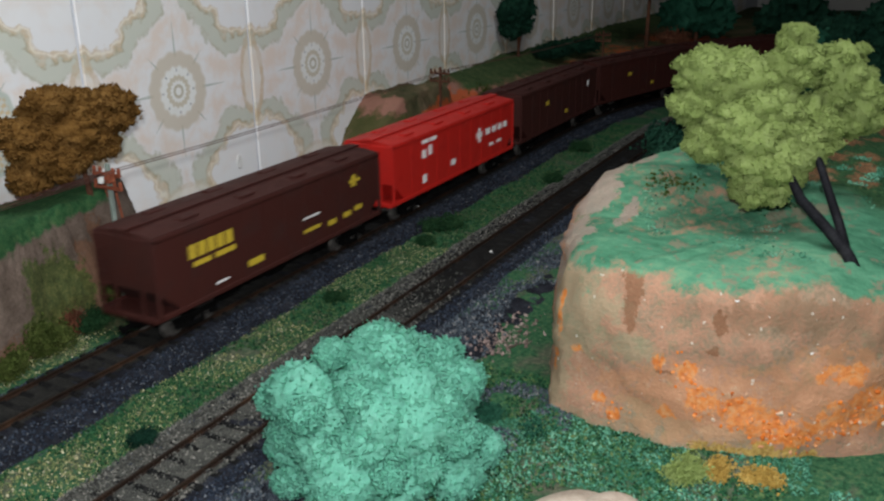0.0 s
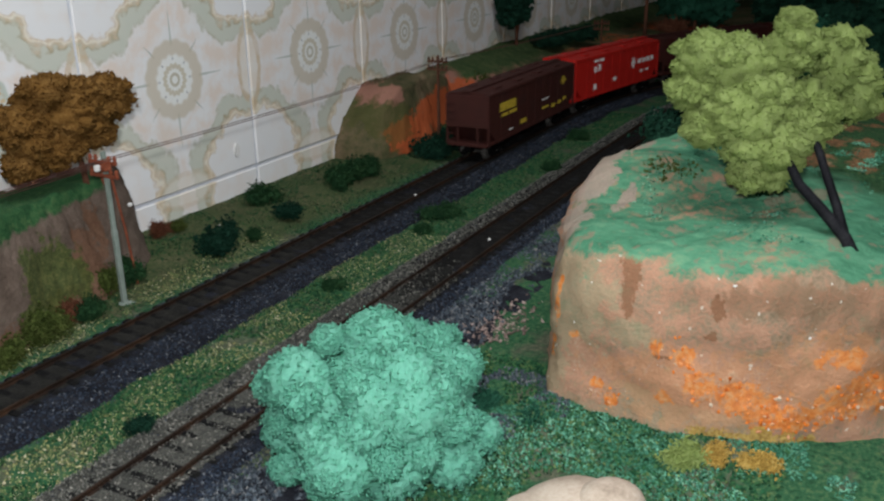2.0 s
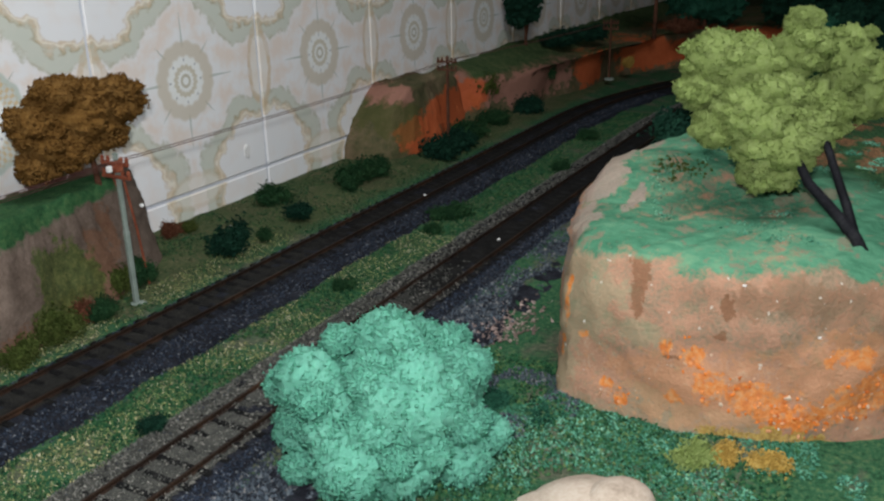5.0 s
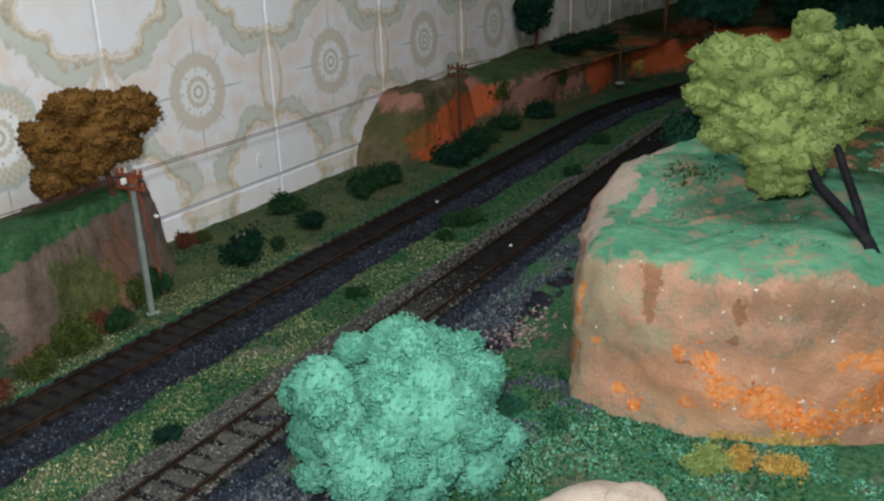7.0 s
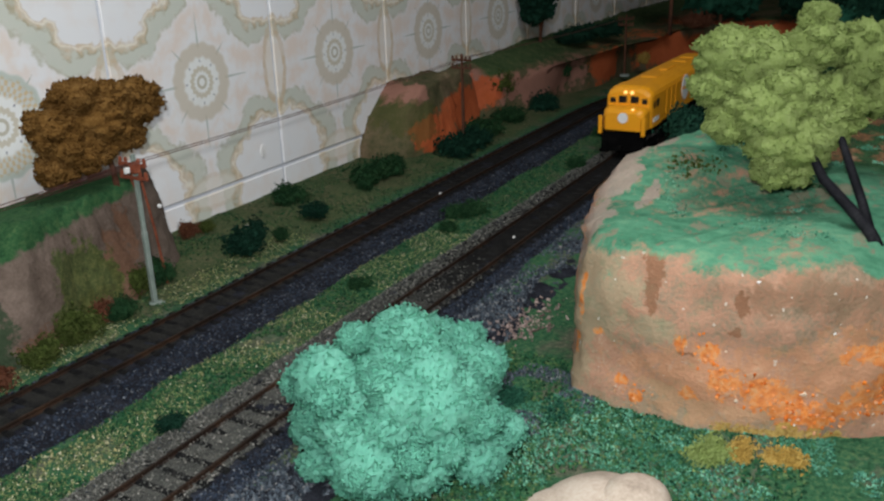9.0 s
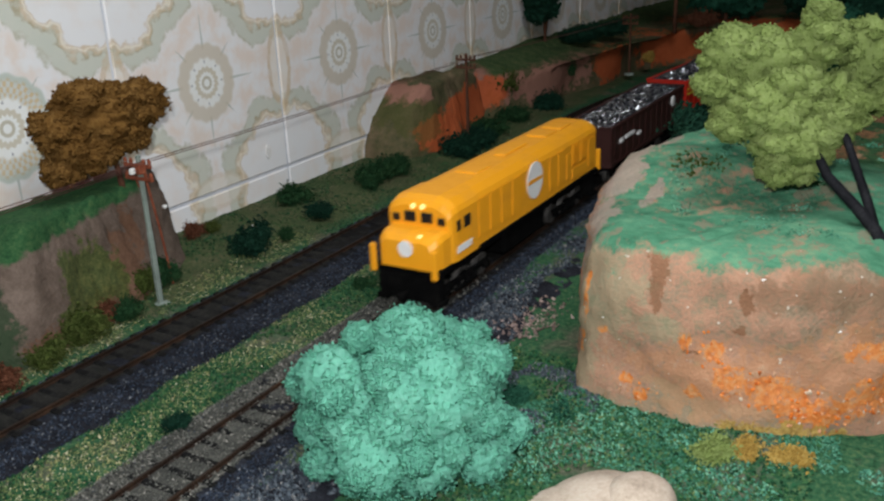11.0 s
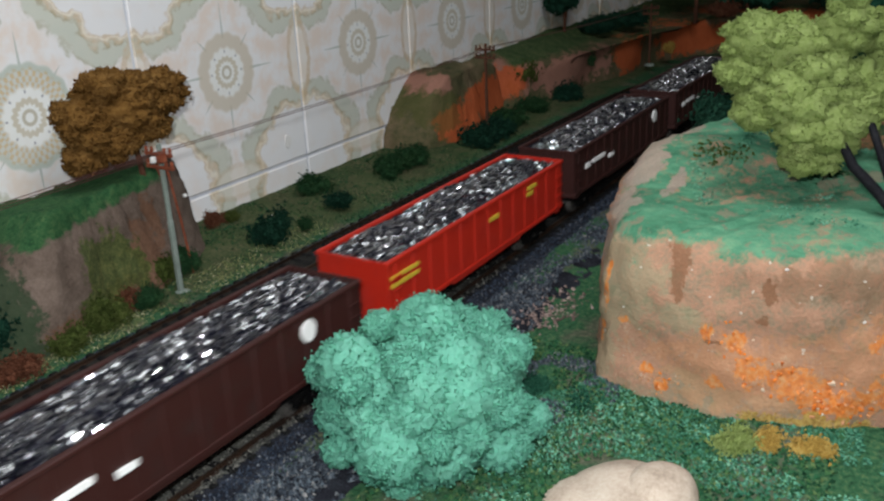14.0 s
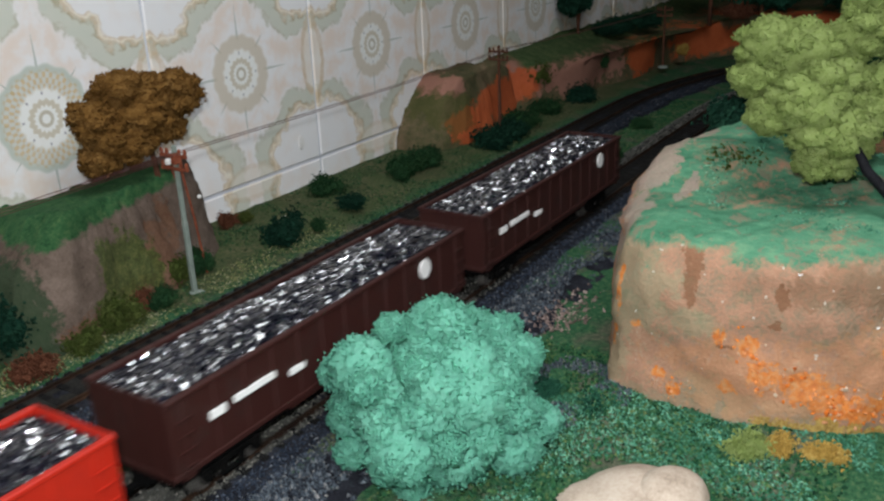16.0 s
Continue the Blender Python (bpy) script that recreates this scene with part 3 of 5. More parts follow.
def loft(sections, closed=True, caps=True):
    """Skin over equal-length loops of points."""
    bm = bmesh.new()
    rings = [[bm.verts.new(p) for p in s] for s in sections]
    n = len(rings[0])
    for a, b in zip(rings, rings[1:]):
        for i in range(n if closed else n - 1):
            j = (i + 1) % n
            bm.faces.new((a[i], a[j], b[j], b[i]))
    if caps:
        bm.faces.new(rings[0][::-1])
        bm.faces.new(rings[-1])
    return bm


def tube(path, radii, sides=8):
    """A tapered round bar along points."""
    secs = []
    for i, p in enumerate(path):
        p = Vector(p)
        d = (Vector(path[min(i + 1, len(path) - 1)]) - Vector(path[max(i - 1, 0)])).normalized()
        a = d.orthogonal().normalized()
        b = d.cross(a)
        if i and secs:
            a = (prev_a - d * prev_a.dot(d)).normalized()
            b = d.cross(a)
        prev_a = a
        r = radii[i] if isinstance(radii, (list, tuple)) else radii
        secs.append([p + (a * math.cos(k * math.tau / sides) + b * math.sin(k * math.tau / sides)) * r for k in range(sides)])
    return loft(secs)


def disc(cx, cz, y0, y1, rx, rz, n=28):
    """An upright oval plate facing along y."""
    secs = [[(cx + rx * math.cos(k * math.tau / n), y, cz + rz * math.sin(k * math.tau / n)) for k in range(n)] for y in (y0, y1)]
    return loft(secs)


def sphere_points(level):
    bm = bmesh.new()
    bmesh.ops.create_icosphere(bm, subdivisions=level, radius=1)
    v = [p.co.copy() for p in bm.verts]
    f = [[q.index for q in p.verts] for p in bm.faces]
    bm.free()
    return v, f


def foam(blobs, seed, level=4, lump=9.0, depth=0.30, fine=0.10, crumbs=0, crumb=0.9, flat=None, spread=0.45, hulls=None):
    """Clump foliage: cauliflower-like lumps of foam with torn edges and loose crumbs. blobs: x, y, z, rx, ry, rz."""
    rng = np.random.default_rng(seed)
    base, faces = sphere_points(level)
    V, F = [], []
    for k, (x, y, z, rx, ry, rz) in enumerate(blobs):
        o, off = len(V), Vector((seed * 7.3 + k * 3.1, seed * 1.7, k * 5.9))
        for n in base:
            q = Vector((n.x * rx, n.y * ry, n.z * rz))
            w = q / lump + off
            bill = 1 - 2 * abs(noise.noise(w)) - 0.9 * abs(noise.noise(w * 2.1 + off))
            tear = noise.noise(w * 4.7) * 0.7 + noise.noise(w * 9.1) * 0.5
            s = 1 + depth * (bill - 0.45) + fine * tear
            V.append((x + q.x * s, y + q.y * s, z + q.z * s))
        F += [[i + o for i in f] for f in faces]
    V = np.array(V)
    if crumbs:
        # only on the outside, not where one lobe is buried in another
        seen = V[rng.integers(0, len(V), crumbs * 3)]
        buried = np.zeros(len(seen), bool)
        for x, y, z, rx, ry, rz in (hulls or blobs):
            buried |= ((seen - (x, y, z)) ** 2 / (np.array((rx, ry, rz)) * 0.80) ** 2).sum(1) < 1
        seen = seen[~buried][:crumbs]
        crumbs = len(seen)
        pick = seen + rng.normal(0, crumb * spread, (crumbs, 3))
        tet = np.array([(1, 1, 1), (1, -1, -1), (-1, 1, -1), (-1, -1, 1)]) * 0.6
        cv = pick[:, None, :] + (tet[None] * rng.uniform(0.5, 1.2, (crumbs, 1, 1)) + rng.normal(0, 0.25, (crumbs, 4, 3))) * crumb
        o = len(V)
        V = np.concatenate([V, cv.reshape(-1, 3)])
        for i in range(crumbs):
            a = o + 4 * i
            F += [(a, a + 1, a + 2), (a, a + 3, a + 1), (a, a + 2, a + 3), (a + 1, a + 3, a + 2)]
    if flat is not None:
        V[:, 2] = np.maximum(V[:, 2], flat)
    return V, F


def grains(points, size, seed, squash=1.0):
    """One small angular grain at every point, as arrays."""
    rng = np.random.default_rng(seed)
    n = len(points)
    tet = np.array([(1, 1, 0.8), (1, -1, -0.8), (-1, 1, -0.8), (-1, -1, 0.8)]) * 0.5
    s = rng.uniform(0.55, 1.25, (n, 1, 1)) * size
    v = points[:, None, :] + (tet[None] + rng.normal(0, 0.22, (n, 4, 3))) * s * np.array([1, 1, squash])
    idx = np.arange(n)[:, None, None] * 4 + np.array([(0, 1, 2), (0, 3, 1), (0, 2, 3), (1, 3, 2)])[None]
    return v.reshape(-1, 3), idx.reshape(-1, 3).tolist()


def fbm(x, y, size, seed):
    """Fractal noise about -1 to 1."""
    return noise.fractal(Vector((x / size + seed * 13.7, y / size - seed * 4.1, seed * 0.7)), 1.0, 2.0, 4)


# ---- the room ----
def room():
    bm = boxed(-1000, 2300, WALL_Y - 0.5, WALL_Y + 120, -900, 1500)
    wall = tagged(part("wall_north", bm, M["grout"]), "tiled wall with grey joints behind the model railway", "wall", kind="structure")
    g = boxed(-64.2, 64.2, 0, 4.5, -64.2, 64.2, bevel=0.7)
    first = part("tile", g, M["tile"], wall)
    meshes = {False: first.data, True: first.data.copy()}
    meshes[True].materials[0] = M["tile_lacy"]
    for row in range(-1, 4):
        for k in range(-5, 14):
            ob = first if (row, k) == (-1, -5) else new("tile", first.data)
            if ob is not first:
                ob.data = meshes[k == -1]
                ob.parent = wall
            # thin bed under each tile, never quite even
            ob.matrix_basis = pose((383.8 + 130 * k) * MM, (WALL_Y - 1.4 + 0.25 * math.sin(k * 5 + row * 3)) * MM, (79.5 + 130.4 * row) * MM)
    tagged(part("wall_south", boxed(-1000, 2300, -1400, -1300, -900, 1500), M["plaster"]), "plain plaster wall of the room", "wall", kind="structure")
    tagged(part("wall_east", boxed(2300, 2400, -1400, 500, -900, 1500), M["plaster"]), "plain plaster wall of the room", "wall", kind="structure")
    tagged(part("wall_west", boxed(-1100, -1000, -1400, 500, -900, 1500), M["plaster"]), "plain plaster wall of the room", "wall", kind="structure")
    tagged(part("ceiling", boxed(-1100, 2400, -1400, 500, 1500, 1560), M["plaster"]), "plain white ceiling", "ceiling", kind="structure")
    tagged(part("floor", boxed(-1100, 2400, -1400, 500, -960, -900), M["roomfloor"]), "brown room floor", "floor", kind="structure")
    board = tagged(part("baseboard", boxed(-900, 2250, -1130, WALL_Y - 3, -60, -16), M["board"]), "wooden board that carries the railway layout", "board", kind="structure")
    for x in (-860, 2190):
        for y in (-1110, 320):
            part("leg", boxed(x, x + 45, y, y + 45, -900, -60, bevel=2), M["board"], board)


def ground_height(x, y):
    """The bare ground: level by the tracks, a hollow by the hill, a rise in the far corner."""
    z = -3.6 + 1.1 * fbm(x, y, 40, 1) + 0.5 * fbm(x, y, 11, 2)
    rise = max(0.0, min(1.0, (y - FAR_Y - 22) / 40.0))
    z += 3.0 * rise
    # turf banked against the foot of the rock
    lean = max(0.0, min(1.0, (x - 232) / 36.0)) * max(0.0, min(1.0, (116 - y) / 14.0)) * max(0.0, min(1.0, (330 - x) / 20.0))
    z += 5.5 * lean * lean
    return z


def ground():
    xs = np.concatenate([np.arange(-880, 60, 30.0), np.arange(60, 700, 4.0), np.arange(700, 1300, 9.0), np.arange(1300, 2250, 40.0)])
    ys = np.concatenate([np.arange(-1120, -60, 30.0), np.arange(-60, WALL_Y + 1, 4.0)])
    ys[-1] = WALL_Y + 0.5
    V = [(x, y, ground_height(x, y)) for x in xs for y in ys]
    n = len(ys)
    F = [(i * n + j, (i + 1) * n + j, (i + 1) * n + j + 1, i * n + j + 1) for i in range(len(xs) - 1) for j in range(n - 1)]
    tagged(sheet("ground", V, F, M["ground"], smooth=True), "green and earth brown scenic ground of the layout", "ground", kind="structure")


def bed(name, y, half_top, half_foot, label):
    """A low bank of ballast under a track."""
    ss = np.arange(-200, 2400, 6.0)
    prof = [(-half_foot, -5.5), (-half_top, -2.2), (-half_top * 0.4, -1.9), (half_top * 0.4, -1.9), (half_top, -2.2), (half_foot, -5.5)]
    V, F = [], []
    for i, s in enumerate(ss):
        x, cy, a = track_point(s, y)
        for j, (o, z) in enumerate(prof):
            w = o + (2.2 * fbm(s, o * 3, 14, 5) if j in (0, 1, 4, 5) else 0)
            V.append((x - math.sin(a) * w, cy + math.cos(a) * w, z + 0.35 * fbm(s, o, 8, 6)))
    n = len(prof)
    F = [(i * n + j, (i + 1) * n + j, (i + 1) * n + j + 1, i * n + j + 1) for i in range(len(ss) - 1) for j in range(n - 1)]
    return tagged(sheet(name, V, F, M["ballast_bed"], smooth=True), label, "ballast", kind="structure")


def fill(y, prof, label):
    """Fine dust that lies between the sleepers and spills over the shoulder of the bank."""
    ss = np.arange(40, 1500, 2.5)
    V = []
    for s in ss:
        x, cy, a = track_point(s, y)
        for o, z in prof:
            V.append((x - math.sin(a) * o, cy + math.cos(a) * o, z + 0.45 * fbm(s, o, 9, 21) + 0.15 * fbm(s, o, 2.5, 22)))
    n = len(prof)
    F = [(i * n + j, (i + 1) * n + j, (i + 1) * n + j + 1, i * n + j + 1) for i in range(len(ss) - 1) for j in range(n - 1)]
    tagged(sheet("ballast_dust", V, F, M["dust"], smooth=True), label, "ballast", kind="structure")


def track(y, label):
    """Two rails on separate sleepers."""
    t = thing("railway_track", 0, 0, 0, label, "railway track", "tracks of the layout")
    ss = list(np.arange(-200, BEND_X, 60.0)) + list(np.arange(BEND_X, 2400, 14.0))
    for o in (-8.75, 8.75):
        secs = []
        for s in ss:
            x, cy, a = track_point(s, y)
            secs.append([(x - math.sin(a) * (o + w), cy + math.cos(a) * (o + w), z) for w, z in
                         ((-1.1, -1.9), (-1.1, -1.55), (-0.35, -1.3), (-0.35, -0.6), (-0.55, -0.4), (-0.5, 0), (0.5, 0), (0.55, -0.4), (0.35, -0.6), (0.35, -1.3), (1.1, -1.55), (1.1, -1.9))])
        part("rail", loft(secs), M["rail"], t, "rust-brown steel rail")
    g = bmesh.new()
    box(g, -1.5, 1.5, -14.5, 14.5, -3.2, -1.55, bevel=0.25)
    for o in (-8.75, 8.75):
        box(g, -0.9, 0.9, o - 2.0, o - 1.2, -1.6, -1.1)
        box(g, -0.9, 0.9, o + 1.2, o + 2.0, -1.6, -1.1)
    first = part("sleeper", g, M["sleeper"], t)
    rng = random.Random(int(y))
    s, ob = 40.0, first
    while s < 2390:
        x, cy, a = track_point(s, y)
        if ob is None:
            ob = new("sleeper", first.data)
            ob.parent = t
        ob.matrix_basis = pose(x * MM, (cy + rng.uniform(-0.3, 0.3)) * MM, rng.uniform(-0.12, 0.12) * MM, 0, 0, math.degrees(a) + rng.uniform(-1, 1))
        s, ob = s + 8.6, None


# ---- rocks and hills ----
def hill(name, outline, top, material, label, category="rock", face=8, inset=14.0, seed=1, rough=3.0, foot=-6.0, cells=230, lip=0.75, bulge=1.0):
    """A plaster hill: a wandering foot line, a steep rough face, a rounded lip and an uneven top. top(x, y): its height."""
    pts = [Vector((*p, 0)) for p in outline]
    dense, n = [], len(pts)
    per = [(pts[(i + 1) % n] - pts[i]).length for i in range(n)]
    step = sum(per) / cells
    for i in range(n):
        k = max(1, round(per[i] / step))
        p0, p1, p2, p3 = pts[i - 1], pts[i], pts[(i + 1) % n], pts[(i + 2) % n]
        for j in range(k):
            t = j / k
            dense.append(0.5 * ((2 * p1) + (p2 - p0) * t + (2 * p0 - 5 * p1 + 4 * p2 - p3) * t * t + (3 * p1 - p0 - 3 * p2 + p3) * t * t * t))
    mid = sum(dense, Vector()) / len(dense)
    V, F, m = [], [], len(dense)
    levels = [(0.0, u, True) for u in np.linspace(0, 1, face)] + [(w, 1.0, False) for w in (0.03, 0.07, 0.13, 0.2, 0.28, 0.37, 0.47, 0.58, 0.69, 0.8, 0.9, 0.97)]
    for w, u, wall in levels:
        for p in dense:
            d = (mid - p)
            q = p + d.normalized() * inset * bulge * (u ** 1.6) * 0.8
            if not wall:
                q = q + (mid - q) * w
            h = top(q.x, q.y)
            edge = 1.0 if not wall else lip * u + (1 - lip) * u * u
            round_off = (1 - math.exp(-w / 0.035)) if not wall else 0.0
            z = foot + (h - foot) * (edge * 0.9 + 0.1 * round_off)
            nv = Vector((q.x, q.y, z))
            a = noise.fractal(nv / 22 + Vector((seed * 3.1, 0, 0)), 1.0, 2.0, 5)
            b = noise.noise(nv / 6.5 + Vector((0, seed * 2.3, 0))) + 0.6 * noise.noise(nv / 2.6)
            out = -d.normalized() if wall else Vector((0, 0, 0.35))
            V.append(nv + out * (rough * a + rough * 0.3 * b) + Vector((0, 0, rough * 0.25 * b)))
    for i in range(len(levels) - 1):
        for j in range(m):
            k = (j + 1) % m
            F.append((i * m + j, i * m + k, (i + 1) * m + k, (i + 1) * m + j))
    V.append(Vector((mid.x, mid.y, top(mid.x, mid.y))))
    last = (len(levels) - 1) * m
    F += [(last + j, last + (j + 1) % m, len(V) - 1) for j in range(m)]
    return tagged(sheet(name, V, F, material, smooth=True), label, category)


def right_top(x, y):
    step = max(0.0, min(1.0, (x - 312 + 0.25 * (y - 100)) / 34.0))
    return 61 + 2.5 * fbm(x, y, 60, 3) + 11.0 * step * step * (3 - 2 * step) * max(0.15, min(1.0, (y + 10) / 90)) - max(0.0, 20 - y) * 0.16


def hills():
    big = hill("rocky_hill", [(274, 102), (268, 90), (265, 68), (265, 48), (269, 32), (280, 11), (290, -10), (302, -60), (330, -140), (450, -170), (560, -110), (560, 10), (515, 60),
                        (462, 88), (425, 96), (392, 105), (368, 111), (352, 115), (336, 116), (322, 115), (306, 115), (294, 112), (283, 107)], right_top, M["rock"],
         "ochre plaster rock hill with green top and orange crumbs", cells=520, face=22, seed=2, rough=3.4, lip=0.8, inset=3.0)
    # crumbs of orange plaster and pale chips stuck to the lower face
    rng = np.random.default_rng(8)
    v = np.array([p.co for p in big.data.vertices]) / MM
    band = [(56, 28), (48, 19), (39, 17), (29, 13), (19, 10), (8, 16), (-4, 20), (79, 6.5)]
    front = v[(v[:, 0] < 312) & (v[:, 1] > -30) & (v[:, 1] < 110) & (v[:, 2] > 2) & (v[:, 2] < 56)]
    gap = np.min([np.hypot(front[:, 1] - a, front[:, 2] - b) for a, b in band], axis=0)
    ball, tri = sphere_points(1)
    ball = np.array(ball)
    for name, mat, pick, n, size, label in (("plaster_crumbs", "crumb", front[gap < 7.0], 210, 0.85, "orange plaster crumbs stuck to the rock face"), ("white_chips", "white", front, 24, 0.55, "small white chips on the rock face")):
        at = pick[rng.integers(0, len(pick), n)] + rng.normal(0, 0.5, (n, 3)) + np.array([0.25, 0.0, 0.0])
        lumps = at[:, None, :] + ball[None] * rng.uniform(0.5, 1.2, (n, 1, 3)) * size * rng.uniform(0.45, 1.3, (n, len(ball), 1))
        F = (np.arange(n)[:, None, None] * len(ball) + np.array(tri)[None]).reshape(-1, 3).tolist()
        tagged(sheet(name, lumps.reshape(-1, 3), F, M[mat]), label, "crumbs", kind="stuff")
    v = v[len(v) * 25 // 34:]
    top = v[(v[:, 2] > 54) & (v[:, 0] < 470) & (v[:, 1] > -60)]
    pt = top[rng.integers(0, len(top), 26000)] + np.stack([rng.normal(0, 2.4, 26000), rng.normal(0, 2.4, 26000), rng.normal(0.0, 0.3, 26000)], 1)
    V, F = grains(np.array([p for p in pt if fbm(p[0], p[1], 30, 18) > 0.18 and p[0] > 290 and p[1] < 96]), 0.6, 19)
    tagged(sheet("turf", V, F, M["teal"]), "teal green ground foam on the hill top", "turf", kind="stuff")
    hill("cliff", [(176, 336), (184, 318), (200, 311), (216, 313), (236, 318), (262, 322), (290, 330), (318, 345), (330, 362), (322, 384), (260, 386), (200, 386), (178, 366)],
         lambda x, y: 50.5 - max(0.0, y - 330) * 0.12 + 2.5 * fbm(x, y, 40, 7) - max(0.0, 214 - x) * 0.9 + (3 if x > 296 else 0), M["cliff"],
         "brown cliff with grassy top against the tiled wall", seed=4, rough=3.4, cells=300, face=12, inset=16)
    hill("mound", [(541, 350), (552, 341), (576, 336), (610, 336), (650, 340), (682, 350), (700, 366), (700, 386), (610, 388), (545, 386), (536, 368)],
         lambda x, y: 30 + 18 * max(0.0, min(1.0, (x - 552) / 26)) * max(0.0, min(1.0, (730 - x) / 90)) + 2 * fbm(x, y, 30, 9), M["redcliff"],
         "small brown and red earth mound against the wall", seed=6, rough=3.4, cells=220, face=10, inset=14)
    hill("embankment", [(690, 352), (730, 338), (775, 330), (820, 332), (860, 324), (905, 318), (960, 318), (1010, 306), (1060, 280), (1120, 235), (1180, 180), (1250, 90), (1310, -20), (1460, -20), (1500, 388), (700, 388)],
         lambda x, y: 34 + min(14, max(0.0, (y - 335) * 0.4)) + 3 * fbm(x, y, 60, 11), M["redcliff"],
         "long red earth embankment beyond the bend, grassy on top", seed=8, rough=4.0, cells=300, face=10, inset=22)


def stone():
    V, F = foam([(216, 71, -11, 26, 22, 15), (221, 64, -6, 14, 12, 12), (208, 83, -13, 20, 16, 12)], 21, level=4, lump=60, depth=0.12, fine=0.012)
    tagged(sheet("boulder", V, F, M["stone"], smooth=True), "pale beige rounded boulder lying in the grass", "rock")


# ---- plants ----
def lobes(x, y, z, rx, ry, rz, n, r0, r1, seed, flat=0.85):
    """Round foam lobes spread over an ellipsoid."""
    rng = random.Random(seed)
    out = []
    for k in range(n):
        w = 1 - 2 * (k + 0.5) / n
        a = k * 2.39996 + rng.uniform(-0.25, 0.25)
        q, r = math.sqrt(1 - w * w), rng.uniform(r0, r1)
        s = rng.uniform(0.68, 1.18)
        out.append((x + rx * q * math.cos(a) * s, y + ry * q * math.sin(a) * s, z + rz * w * s, r, r, r * flat * rng.uniform(0.88, 1.15)))
    return out


def crown_tree(name, x, y, z, trunk_paths, blobs, foliage, bark, label, seed, level=4, lump=9.0, crumbs=2500, crumb=0.9, depth=0.30, fine=0.10, lobed=0, flat=0.85, grow=(0.30, 0.48)):
    t = thing(name, x, y, z, label, "tree")
    for path, radii in trunk_paths:
        part("trunk", tube(path, radii, 9), bark, t, smooth=True)
    if lobed:
        blobs = [q for i, (bx, by, bz, rx, ry, rz) in enumerate(blobs) for q in [(bx, by, bz, rx * 0.8, ry * 0.8, rz * 0.8)] + lobes(bx, by, bz, rx * 0.7, ry * 0.7, rz * 0.7, lobed, rx * grow[0], rx * grow[1], seed + i, flat)]
    V, F = foam(blobs, seed, level, lump, depth, fine, crumbs, crumb, spread=0.6 if lobed else 0.45)
    sheet("crown", V, F, foliage, t, smooth=lobed > 10)
    return t


def shrub(x, y, z, r, h, foliage, label, seed, n=4, level=3, crumbs=1400, name="shrub", lump=None):
    rng = random.Random(seed)
    blobs = [(rng.uniform(-0.6, 0.6) * r, rng.uniform(-0.45, 0.45) * r, h * rng.uniform(0.3, 0.6), r * rng.uniform(0.22, 0.42), r * rng.uniform(0.22, 0.40), h * rng.uniform(0.28, 0.45)) for _ in range(n + 2)]
    V, F = foam(blobs, seed, level, lump or r * 0.45, 0.5, 0.3, crumbs, max(0.45, min(1.3, r * 0.07)), flat=-1.0, spread=2.2)
    ob = sheet(name, V, F, foliage)
    ob.matrix_basis = pose(x * MM, y * MM, z * MM)
    return tagged(ob, label, "shrub")


